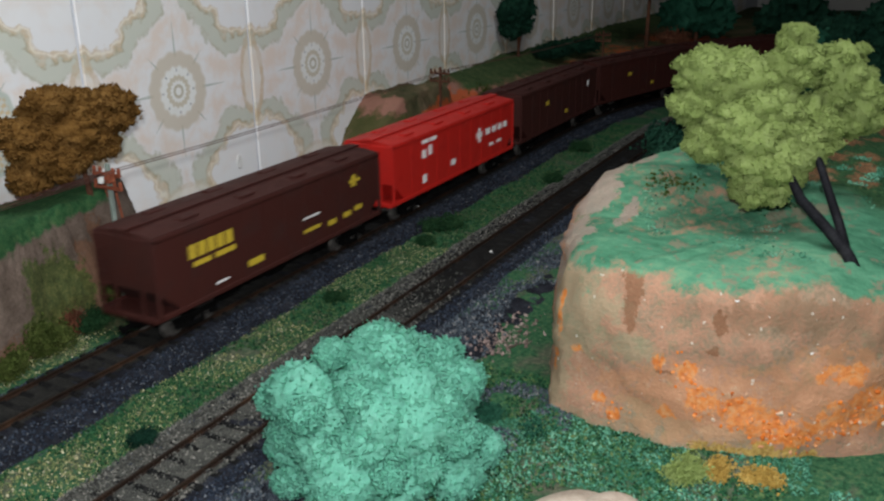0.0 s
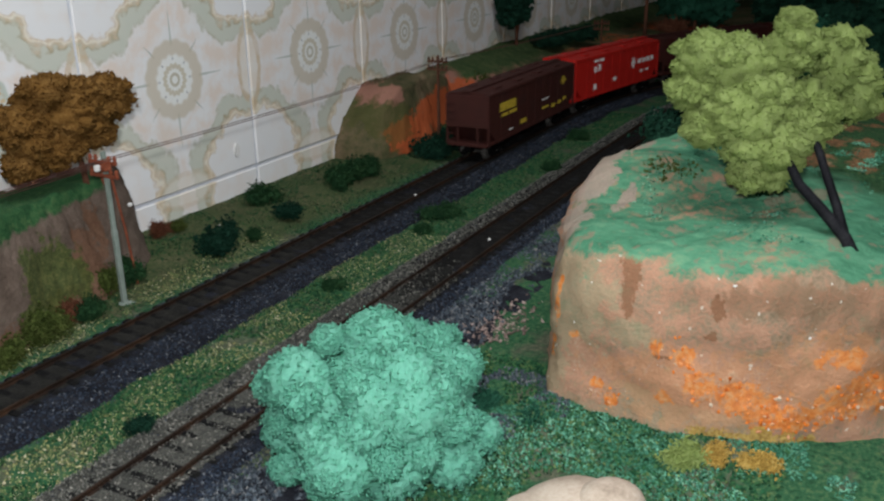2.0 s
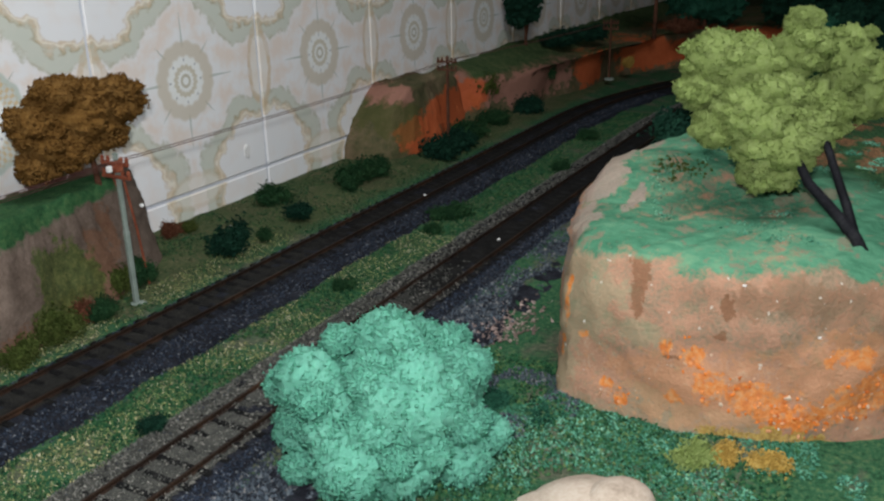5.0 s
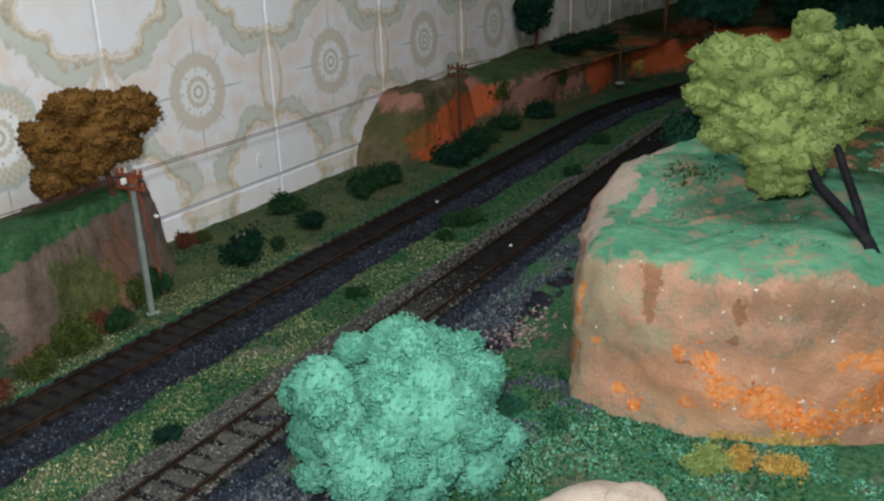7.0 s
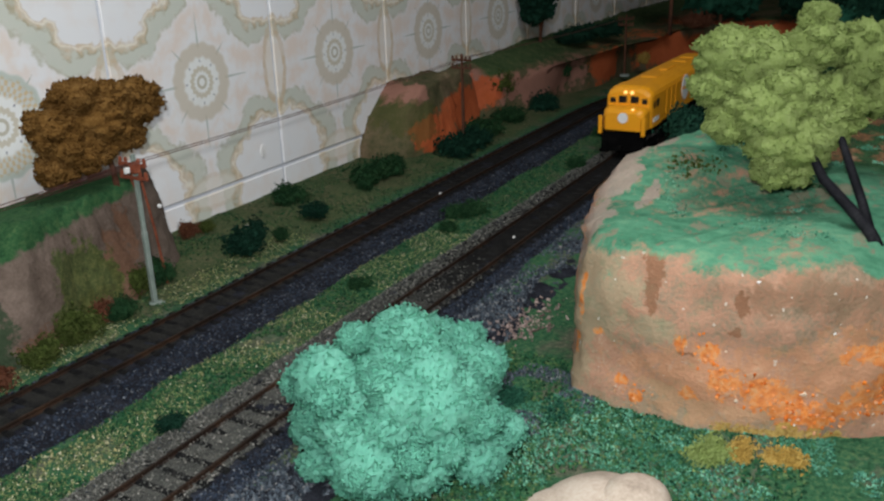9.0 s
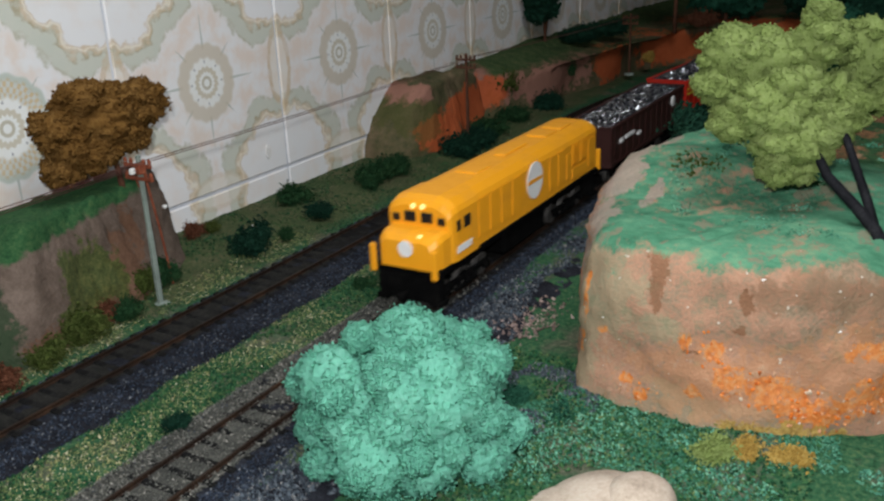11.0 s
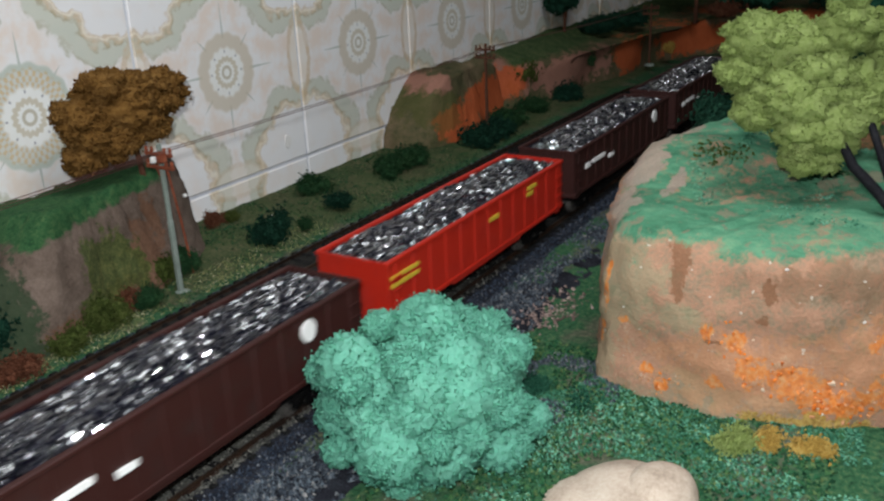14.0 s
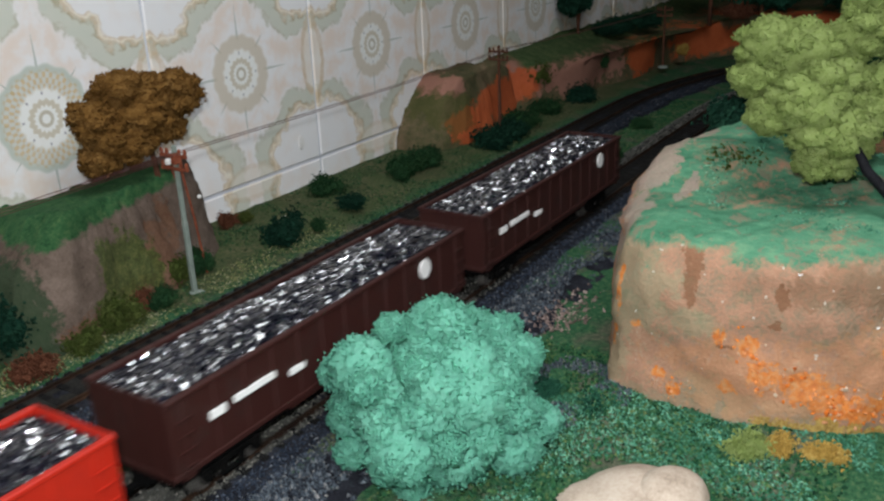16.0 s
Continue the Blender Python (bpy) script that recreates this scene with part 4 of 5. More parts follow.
def plants():
    # mint bush beside the near track
    bush = thing("bush", 213, 138, -5, "large mint green foam bush beside the near track", "bush")
    part("stem", tube([(0, 0, -4), (1, 1, 6), (0, 2, 16)], [2.4, 2.0, 1.4], 8), M["bark"], bush, "dark short stem")
    sprigs = lobes(0, 1, 21, 26, 27, 19, 78, 4.5, 10.5, 3) + lobes(0, 1, 21, 33, 33, 23, 46, 3.0, 6.5, 4) + [(0, 0, 21, 23, 26, 17), (6, 4, 42, 11, 10, 9), (2, -3, 45, 8, 8, 7), (12, 8, 37, 10, 10, 9), (0, 0, 2, 16, 17, 9), (-8, -6, 0, 11, 11, 8)]
    for k in range(6):
        V, F = foam(sprigs[k::6], 5 + k, 4, 3.0, 0.20, 0.26, 15000, 0.62, flat=-5, spread=0.85, hulls=sprigs)
        sheet("clump", V, F, M["foam_mint"], bush, smooth=True)

    crown_tree("lime_tree", 300, 10, right_top(300, 10) - 1,
               [([(0, 0, -3), (4, 5, 4), (8, 12, 10), (13, 22, 18), (18, 30, 30), (24, 40, 46)], [2.2, 2.0, 1.9, 1.7, 1.4, 0.9]),
                ([(4, 5, 4), (10, 9, 12), (18, 16, 25), (26, 22, 36), (34, 28, 46)], [1.6, 1.6, 1.4, 1.2, 0.8])],
               [(24, 24, 33, 9, 9, 9), (22, 29, 23, 9, 8, 7), (30, 19, 38, 8, 7, 8), (30, 60, 56, 12, 11, 10), (26, 63, 44, 10, 10, 8), (34, 50, 52, 15, 15, 12), (38, 32, 58, 12, 11, 12), (40, 32, 68, 7, 7, 5), (24, 44, 37, 17, 16, 11), (20, 55, 32, 10, 10, 7), (22, 36, 28, 16, 16, 11), (20, 38, 18, 11, 10, 5), (34, 26, 37, 10, 10, 15), (56, 18, 53, 11, 11, 16), (60, 10, 43, 10, 9, 14), (30, 40, 42, 14, 13, 12)],
               M["foam_lime"], M["bark"], "lime green foam tree with a dark forked trunk", 9, 3, 2.6, 52000, 0.55, 0.22, 0.30, lobed=20, flat=0.65, grow=(0.22, 0.44))

    crown_tree("autumn_tree", 281, 340, 43, [([(2, 0, -4), (1, 0, 8), (0, 1, 22), (-2, 2, 36)], [1.6, 1.5, 1.3, 0.9])],
               [(-4, 0, 37, 22, 16, 12), (16, -2, 40, 14, 12, 10), (-22, 2, 30, 14, 12, 10), (2, 3, 46, 19, 13, 9), (-14, -4, 25, 15, 11, 8), (6, -4, 29, 12, 10, 7), (-10, 2, 50, 16, 12, 8), (16, -2, 47, 12, 11, 8), (-26, 4, 38, 13, 12, 9), (-28, 2, 20, 10, 8, 7)],
               M["foam_brown"], M["trunk"], "brown autumn tree with ragged foam crown", 12, 3, 3.2, 16000, 0.95, 0.36, 0.30, lobed=14, flat=0.55, grow=(0.2, 0.42))

    crown_tree("dark_tree", 838, 362, 42, [([(0, 0, -4), (0, 0, 14), (-2, 0, 34)], [1.8, 1.5, 1.0]), ([(0, 0, 12), (5, 0, 24), (8, 0, 34)], [1.2, 1.0, 0.7])],
               [(-18, 0, 36, 14, 12, 10), (4, 0, 38, 15, 12, 10), (-6, 0, 52, 22, 13, 13), (-24, 0, 50, 14, 10, 11), (10, 0, 52, 14, 11, 12)],
               M["foam_dark"], M["trunk"], "small dark green tree on the embankment by the wall", 15, 3, 7.0, 1500, 1.6, 0.4, 0.2)
    crown_tree("dark_tree", 1020, 284, 42, [([(0, 0, -6), (0, 0, 20), (2, 0, 60)], [2.4, 2.2, 1.6])],
               [(0, 0, 74, 30, 24, 20), (16, -10, 84, 26, 22, 20), (-14, 6, 86, 22, 20, 16)],
               M["foam_dark"], M["trunk"], "tall dark green tree with bare trunk beyond the bend", 16, 3, 9.0, 1500, 1.8, 0.4, 0.2)
    for i, (x, y, z, r, f) in enumerate(((1165, 262, 78, 62, "foam_teal"), (930, 78, 52, 58, "foam_dark"), (850, 92, 48, 54, "foam_teal"), (985, 40, 60, 60, "foam_dark"), (780, 84, 44, 50, "foam_dark"), (720, 60, 44, 50, "foam_mid"), (900, 0, 56, 64, "foam_dark"), (660, 30, 40, 50, "foam_dark"), (1180, 150, 74, 60, "foam_dark"))):
        crown_tree("background_tree", x, y, 0, [([(0, 0, -6), (0, 0, z * 0.6), (2, 1, z)], [2.6, 2.2, 1.4])],
                   [(0, 0, z, r * 0.55, r * 0.5, r * 0.5), (r * 0.25, -r * 0.3, z * 0.8, r * 0.45, r * 0.4, r * 0.38), (-r * 0.25, r * 0.3, z * 0.85, r * 0.42, r * 0.4, r * 0.36), (0, 0, z * 1.35, r * 0.4, r * 0.36, r * 0.3)],
                   M[f], M["trunk"], "dark green broad tree at the far end of the layout", 30 + i, 3, 10.0, 1500, 1.8, 0.4, 0.18)

    spots = [(347, 318, -1, 15, 11, "foam_dark", "dark green low shrub between track and wall"), (365, 314, -1, 6, 5, "foam_mid", "small green tuft of scatter foam"),
             (486, 335, 0, 17, 10, "foam_mid", "loose green shrub between track and wall"), (512, 330, 0, 12, 8, "foam_mid", "loose green shrub between track and wall"), (470, 326, 0, 7, 6, "foam_mid", "small green tuft of scatter foam"),
             (405, 318, 0, 11, 6, "foam_dark", "dark scattered tuft beside the track"), (424, 355, 0, 13, 7, "foam_mid", "small green tuft by the wall foot"),
             (191, 221, -3, 5, 5, "foam_dark", "dark green tuft between the tracks"), (575, 316, -1, 20, 9, "foam_dark", "dark shrub at the foot of the mound"), (610, 320, -1, 18, 10, "foam_dark", "dark shrub at the foot of the mound"), (640, 324, -1, 18, 10, "foam_mid", "green shrub at the foot of the mound"),
             (760, 322, -1, 20, 11, "foam_dark", "dark shrub at the embankment foot"), (679, 238, -3, 10, 6, "foam_mid", "green tuft between the tracks"), (577, 222, -3, 9, 6, "foam_mid", "green tuft between the tracks"),
             (452, 241, -3, 13, 4, "foam_mid", "green tuft between the tracks"), (420, 238, -3, 7, 3.5, "foam_mid", "green tuft between the tracks"), (330, 236, -3, 6, 3.5, "foam_mid", "green tuft between the tracks"),
             (190, 330, 4, 16, 20, "foam_dark", "dark green moss on the cliff end"), (204, 350, 14, 14, 14, "foam_dark", "dark green moss on the cliff end"), (206, 309, -3, 10, 9, "foam_olive", "olive green moss at the cliff foot"), (228, 315, -3, 12, 12, "foam_olive", "olive green moss at the cliff foot"), (246, 319, -3, 9, 9, "foam_rust", "rust brown tuft at the cliff foot"),
             (180, 307, -3, 11, 7, "foam_rust", "rust brown tuft at the cliff foot"), (272, 325, -2, 10, 14, "foam_olive", "olive green moss at the cliff foot"), (700, 330, -1, 16, 9, "foam_mid", "green shrub at the embankment foot"),
             (720, 352, 20, 22, 14, "foam_olive", "olive shrub on the embankment slope"), (820, 338, 18, 16, 10, "foam_mid", "green shrub on the embankment slope"),
             (286, 326, -1, 9, 12, "foam_mid", "green tuft at the cliff foot"), (250, 312, -2, 8, 7, "foam_mid", "green tuft at the cliff foot"), (350, 366, 0, 6, 4, "foam_rust", "rusty brown shrub beside the cliff"), (342, 361, 0, 4, 9, "foam_rust", "rusty brown shrub beside the cliff"), (356, 360, 0, 5, 5, "foam_olive", "olive tuft beside the cliff"),
             (470, 112, 44, 26, 22, "foam_dark", "dark green shrub on the hill beneath the tree"), (425, 96, 54, 20, 13, "foam_dark", "dark green shrub on the hill beneath the tree"), (500, 122, -2, 18, 38, "foam_dark", "dark green shrub behind the hill"), (520, 80, 46, 24, 24, "foam_dark", "dark green shrub on the hill beneath the tree"),
             (343, 81, 64.5, 12, 6, "foam_olive", "grey olive moss on the hill top"),
             (345, 45, 60, 10, 5, "foam_mid", "green tuft on the hill top"), (880, 344, 44, 26, 12, "foam_dark", "dark shrub on the embankment"), (930, 330, 44, 30, 12, "foam_dark", "dark shrub on the embankment"), (1060, 262, 42, 26, 10, "foam_rust", "rust red shrub beyond the bend"),
             (968, 296, 12, 8, 10, "foam_yellow", "yellow round flower tuft on the red embankment")]
    for i, (x, y, z, r, h, f, label) in enumerate(spots):
        shrub(x, y, z, r, h, M[f], label, 60 + i)
    for i, (x, y, z, r) in enumerate(((256, 104, -4, 10), (262, 124, -4, 8))):
        shrub(x, y, z, r, 2.5, M["foam_teal"], "low teal green moss at the hill foot", 110 + i, name="moss")
    shrub(255, 49, -1.5, 9, 2.6, M["foam_lime"], "lime green moss clump at the hill foot", 120, name="moss")
    for i, (x, y, r) in enumerate(((259, 40, 6), (263, 28, 7))):
        shrub(x, y, -1.0, r * 1.1, 2.2, M["foam_yellow"], "ochre yellow moss at the hill foot", 122 + i, name="moss")


# ---- telegraph line ----
def telegraph_pole(x, y, z, h, label, arms, brown):
    t = thing("telegraph_pole", x, y, z, label, "pole", "telegraph poles")
    bm = bmesh.new()
    for w, z0, z1 in ((1.25, 0, h * 0.5), (1.05, h * 0.5, h)):
        box(bm, -w, w, -w * 0.75, w * 0.75, z0, z1, bevel=0.2)
    # farther grey posts: their shade is put in with the dark trunk colour
    part("post", bm, M["concrete"] if brown else M["trunk"], t)
    n = 14
    part("foot_plate", loft([[(r * math.cos(k * math.tau / n), r * math.sin(k * math.tau / n), zz) for k in range(n)] for r, zz in ((5.2, -1.5), (5.0, 0.2), (1.6, 0.9))]), M["concrete"], t)
    for k in range(arms):
        zz = h - 4.5 - 6.0 * k
        arm = part("crossarm", boxed(-1.6, -0.2, -8.5, 8.5, zz - 0.8, zz + 0.8, bevel=0.2), M["rust"] if brown else M["trunk"], t)
        for o in (-7.5, -4, 4, 7.5):
            part("insulator", tube([(-0.8, o, zz + 0.5), (-0.8, o, zz + 1.8), (-0.8, o, zz + 3.2)], [0.5, 0.95, 0.6], 7), M["rust"] if brown else M["trunk"], arm)
    return t


def wire(a, b, sag, label="thin telegraph wire between the poles"):
    pts = [Vector(a).lerp(Vector(b), i / 14) - Vector((0, 0, sag * 4 * (i / 14) * (1 - i / 14))) for i in range(15)]
    tagged(part("wire", tube([tuple(p) for p in pts], 0.22, 5), M["wire"]), label, "wire", "telegraph wires")


def telegraph():
    poles = [(270, 312, -3, 72, True), (606, 326, 0, 68, False), (930, 305, 4, 62, False), (-60, 306, -3, 72, True)]
    for x, y, z, h, brown in poles:
        telegraph_pole(x, y, z, h, "grey telegraph pole with rust brown crossarms" if brown else "grey telegraph pole with dark crossarms", 2, brown)
    for (x0, y0, z0, h0, _), (x1, y1, z1, h1, _) in ((poles[3], poles[0]), (poles[0], poles[1]), (poles[1], poles[2])):
        for o, k in ((-7.5, 0), (-4, 0)) + (((7.5, 1),) if x0 < 0 else ()):
            wire((x0, y0 + o, z0 + h0 - 2 - 6.0 * k), (x1, y1 + o, z1 + h1 - 2 - 6.0 * k), 1.5)
    # lineman's gear on the first pole: a rusty stay and a small box
    stay = thing("pole_stay", 284, 322, -2, "thin rusty stay rod leaning beside the pole", "rod")
    part("rod", tube([(6, 2, 0), (2, 1, 30), (-3, 0, 58)], 0.6, 6), M["rust"], stay)
    part("hook", tube([(-3, 0, 56), (-8, -1, 54), (-10, -2, 58), (-6, -2, 62)], 0.6, 6), M["rust"], stay)
    box_ob = thing("transformer", 266, 307, 62, "small rust red transformer with white cap hung at the pole", "transformer")
    part("case", boxed(-2, 2, -1.6, 1.6, 0, 4.5, bevel=0.4), M["rust"], box_ob)
    part("cap", boxed(-5.8, -3.4, -1.0, 1.0, 0.8, 3.6, bevel=0.4), M["white"], box_ob)
    part("bracket", boxed(-3.4, -1.9, -0.5, 0.5, 1.8, 2.6), M["rust"], box_ob)


# ---- rolling stock: x along the track, z = 0 on the rail head ----
def wheelset(parent, x, r):
    bm = tube([(x, -9.4, r), (x, 9.4, r)], 0.9, 8)
    axle = part("axle", bm, M["steel"], parent)
    for o in (-1, 1):
        n = 20
        prof = ((0.8, 7.6), (r + 0.6, 7.6), (r + 0.5, 8.2), (r, 8.3), (r - 0.1, 10.2), (r * 0.75, 10.2), (r * 0.7, 9.6), (0.8, 9.6))
        part("wheel", loft([[(x + q * math.cos(k * math.tau / n), o * w, r + q * math.sin(k * math.tau / n)) for k in range(n)] for q, w in prof]), M["steel"], axle)


def truck(parent, x, axles, r):
    """A bogie: side frames with axle boxes and springs over the wheels."""
    half = max(abs(a) for a in axles)
    bm = bmesh.new()
    for o in (-1, 1):
        y0, y1 = sorted((o * 11.0, o * 12.8))
        box(bm, x - half - 3, x + half + 3, y0, y1, r + 0.6, r + 3.0, bevel=0.3)
        box(bm, x - half * 0.55, x + half * 0.55, y0, y1, r - 3.4, r - 1.9, bevel=0.3)
        for a in axles:
            b0, b1 = sorted((o * 11.0, o * 13.6))
            box(bm, x + a - 2.0, x + a + 2.0, b0, b1, r - 1.6, r + 1.8, bevel=0.4)
        for a in (-1, 1):
            box(bm, x + a * half * 0.4 - 1.2, x + a * half * 0.4 + 1.2, *sorted((o * 11.2, o * 13.2)), r - 2.4, r + 1.2, bevel=0.3)
    box(bm, x - 3, x + 3, -11.0, 11.0, r - 0.5, r + 2.8)
    f = part("bogie", bm, M["black"], parent, "black bogie frame")
    for a in axles:
        wheelset(f, x + a, r)


def coupler(parent, x, way):
    bm = bmesh.new()
    box(bm, *sorted((x, x + way * 5.5)), -1.0, 1.0, 7.2, 9.0, bevel=0.2)
    box(bm, *sorted((x + way * 4.5, x + way * 7.0)), -1.9, 1.9, 6.4, 9.8, bevel=0.5)
    part("coupler", bm, M["black"], parent)


def plate(name, parent, x0, x1, z0, z1, y, material, label="", slant=0.0, proud=0.25):
    """A raised or painted panel on the side that faces the camera."""
    w = slant * (z1 - z0)
    secs = [[(x0, yy, z0), (x1, yy, z0), (x1 + w, yy, z1), (x0 + w, yy, z1)] for yy in (y, y - proud)]
    return part(name, loft(secs), material, parent, label)


def locomotive():
    t = thing("locomotive", 0, 0, 0, "yellow diesel locomotive with white round emblem and black underframe", "locomotive")
    # long hood with rounded roof
    def section(x, half, low, side, crown):
        return [(x, -half, low), (x, -half, side), (x, -half + 1.0, side + 2.2), (x, -half + 4.2, crown - 1.2), (x, -half * 0.45, crown), (x, half * 0.45, crown),
                (x, half - 4.2, crown - 1.2), (x, half - 1.0, side + 2.2), (x, half, side), (x, half, low)]
    body = part("body", loft([section(97, 14.8, 20, 41.4, 47.4), section(96, 15.8, 20, 42.2, 48.2), section(30, 16.0, 20, 42.4, 48.4), section(-60, 16.0, 20, 42.4, 48.4)]), M["yellow"], t)
    cabin = part("cab", loft([section(-58, 16.9, 19.6, 42.4, 48.8), section(-77, 16.9, 19.6, 42.4, 48.8), section(-81.0, 16.2, 19.6, 41.4, 47.4), section(-82.4, 15.0, 19.6, 39.6, 44.8)]), M["yellow"], t, "yellow driver's cab")
    # short nose, rounded at its edges
    def nose_sec(x, half, top):
        return [(x, -half, 19.6), (x, -half, top - 3), (x, -half + 1.2, top - 1), (x, -half + 3.4, top), (x, half - 3.4, top), (x, half - 1.2, top - 1), (x, half, top - 3), (x, half, 19.6)]
    nose = part("nose", loft([nose_sec(-81.8, 15.8, 35.6), nose_sec(-88, 15.6, 35.2), nose_sec(-91.8, 14.8, 34.0), nose_sec(-94.2, 12.8, 31.8)]), M["yellow"], t, "yellow rounded nose")
    bm = bmesh.new()
    for o in (-1, 1):
        box(bm, -82.9, -82.0, *sorted((o * 1.4, o * 7.2)), 37.2, 42.0, bevel=0.3)
        box(bm, -82.7, -81.6, *sorted((o * 9.6, o * 13.6)), 36.8, 40.4, bevel=0.3)
    part("windscreen", bm, M["glass_dark"], cabin, "dark cab windscreen panes")
    for o in (-1, 1):
        y0, y1 = sorted((o * 16.7, o * 17.15))
        part("side_window", boxed(-78, -74.5, y0, y1, 33.5, 38.5, bevel=0.1), M["glass_dark"], cabin)
        part("side_window", boxed(-71.5, -65.5, y0, y1, 33.5, 39.0, bevel=0.1), M["glass_dark"], cabin)
    for y in (-2.4, 2.4):
        part("headlight", tube([(-81.0, y, 44.6), (-83.0, y, 44.5)], 1.2, 12), M["headlight"], cabin, "small glowing warm headlight")
    part("number_lamp", tube([(-91.6, -6.5, 34.4), (-93.2, -6.5, 34.6)], 0.8, 10), M["headlight"], nose)
    n = 24
    part("nose_emblem", loft([[(x, 3.7 * math.cos(k * math.tau / n), 28.6 + 3.7 * math.sin(k * math.tau / n)) for k in range(n)] for x in (-94.0, -94.7)]), M["decal_white"], nose, "white round emblem")
    em = part("emblem", disc(7, 35, -15.9, -16.35, 9.6, 9.6), M["decal_white"], body, "white round emblem with an orange bar")
    plate("emblem_bar", em, -2.6, 15.6, 34.0, 36.0, -16.35, M["yellow"], "orange bar across the emblem", proud=0.12)
    plate("cab_flash", cabin, -78.6, -65.5, 23.4, 26.6, -16.9, M["decal_white"], "white slanted flash", slant=0.4, proud=0.2)
    # doors and grilles along the hood
    for x0, x1, z0, z1 in ((26, 36, 24, 42), (38, 48, 24, 42), (50, 56, 24, 38), (58, 68, 30, 42), (70, 80, 30, 42), (58, 80, 22, 28), (83, 93, 24, 40), (-56, -46, 24, 42), (-44, -34, 24, 42), (-32, -22, 24, 42), (-20, -10, 24, 42)):
        plate("hood_door", body, x0, x1, z0, z1, -15.95, M["yellow"], proud=0.4)
    for x0 in (59, 71):
        for k in range(6):
            plate("louvre", body, x0 + 0.6, x0 + 8.2, 31 + 1.8 * k, 31.8 + 1.8 * k, -16.35, M["yellow"], proud=0.45)
    for x in (-30, 52, 74):
        part("roof_hatch", boxed(x - 8, x + 8, -6, 6, 47.9, 49.1, bevel=0.5), M["yellow"], body)
    part("exhaust", boxed(-2, 26, -3.4, 3.4, 47.9, 49.4, bevel=0.6), M["yellow"], body)
    bm = bmesh.new()
    box(bm, -93, 97, -15.6, 15.6, 15.8, 20, bevel=0.4)
    box(bm, -93, 97, -16.6, 16.6, 18.6, 19.8, bevel=0.2)
    for x in (-94, 90):
        box(bm, x, x + 7, -15.5, 15.5, 4.5, 16, bevel=0.5)
        box(bm, x - 0.6, x + 7.6, -16.6, -11, 3.4, 5.2)
        box(bm, x - 0.6, x + 7.6, 11, 16.6, 3.4, 5.2)
    box(bm, -24, 26, -13.5, 13.5, 3.6, 16, bevel=1.6)
    part("underframe", bm, M["black"], t, "black underframe with fuel tank and steps")
    for x in (-96.5, 101):
        for y in (-15.6, 15.6):
            part("end_post", boxed(x - 0.9, x + 0.9, y - 1.4, y + 1.4, 17, 30, bevel=0.4), M["yellow"], t, "yellow end handrail post")
            part("post_foot", boxed(x - 4.5 if x > 0 else x, x if x > 0 else x + 4.5, y - 0.8, y + 0.8, 16.4, 18.0), M["black"], t)
    for x in (-62, 62):
        truck(t, x, (-19, 0, 19), 5.6)
    coupler(t, -94, -1)
    coupler(t, 97, 1)
    return t


def coal_heap(parent, seed, half_l, half_w, rim, wave):
    """Coal in a low double heap: every lump has facets of its own."""
    rng = np.random.default_rng(seed)
    cube = np.array([(-1, -1, -1), (1, -1, -1), (1, 1, -1), (-1, 1, -1), (-1, -1, 1), (1, -1, 1), (1, 1, 1), (-1, 1, 1)]) * 0.5
    quad = np.array([(0, 3, 2, 1), (4, 5, 6, 7), (0, 1, 5, 4), (1, 2, 6, 5), (2, 3, 7, 6), (3, 0, 4, 7)])
    n = 13000
    x, y = rng.uniform(-half_l, half_l, n), rng.uniform(-half_w, half_w, n)
    e = np.minimum(1, (half_l - np.abs(x)) / 26) * np.minimum(1, (half_w - np.abs(y)) / 9)
    z = rim - 1.6 + e * (3.8 + wave * np.cos(x / half_l * 2.4 * math.pi)) + rng.normal(0, 0.5, n)
    pts = np.stack([x, y, z], 1)
    q = rng.normal(0, 1, (n, 4))
    q /= np.linalg.norm(q, axis=1)[:, None]
    w, a, b, c = q.T
    R = np.stack([np.stack([1 - 2 * (b * b + c * c), 2 * (a * b - c * w), 2 * (a * c + b * w)], -1), np.stack([2 * (a * b + c * w), 1 - 2 * (a * a + c * c), 2 * (b * c - a * w)], -1),
                  np.stack([2 * (a * c - b * w), 2 * (b * c + a * w), 1 - 2 * (a * a + b * b)], -1)], 1)
    s = rng.uniform(0.6, 1.5, (n, 1, 3)) * np.array([1, 1, 0.75])
    v = np.einsum("nij,nkj->nki", R, cube[None] * s * rng.uniform(0.75, 1.25, (n, 8, 1))) + pts[:, None]
    v[..., 1] = np.clip(v[..., 1], -half_w - 0.2, half_w + 0.2)
    f = (np.arange(n)[:, None, None] * 8 + quad[None]).reshape(-1, 4).tolist()
    sheet("coal_load", v.reshape(-1, 3), f, M["coal"], parent, "heap of glossy black coal lumps", kind="stuff")
    part("coal_bed", boxed(-half_l, half_l, -half_w, half_w, 14, rim - 5.5), M["black"], parent)


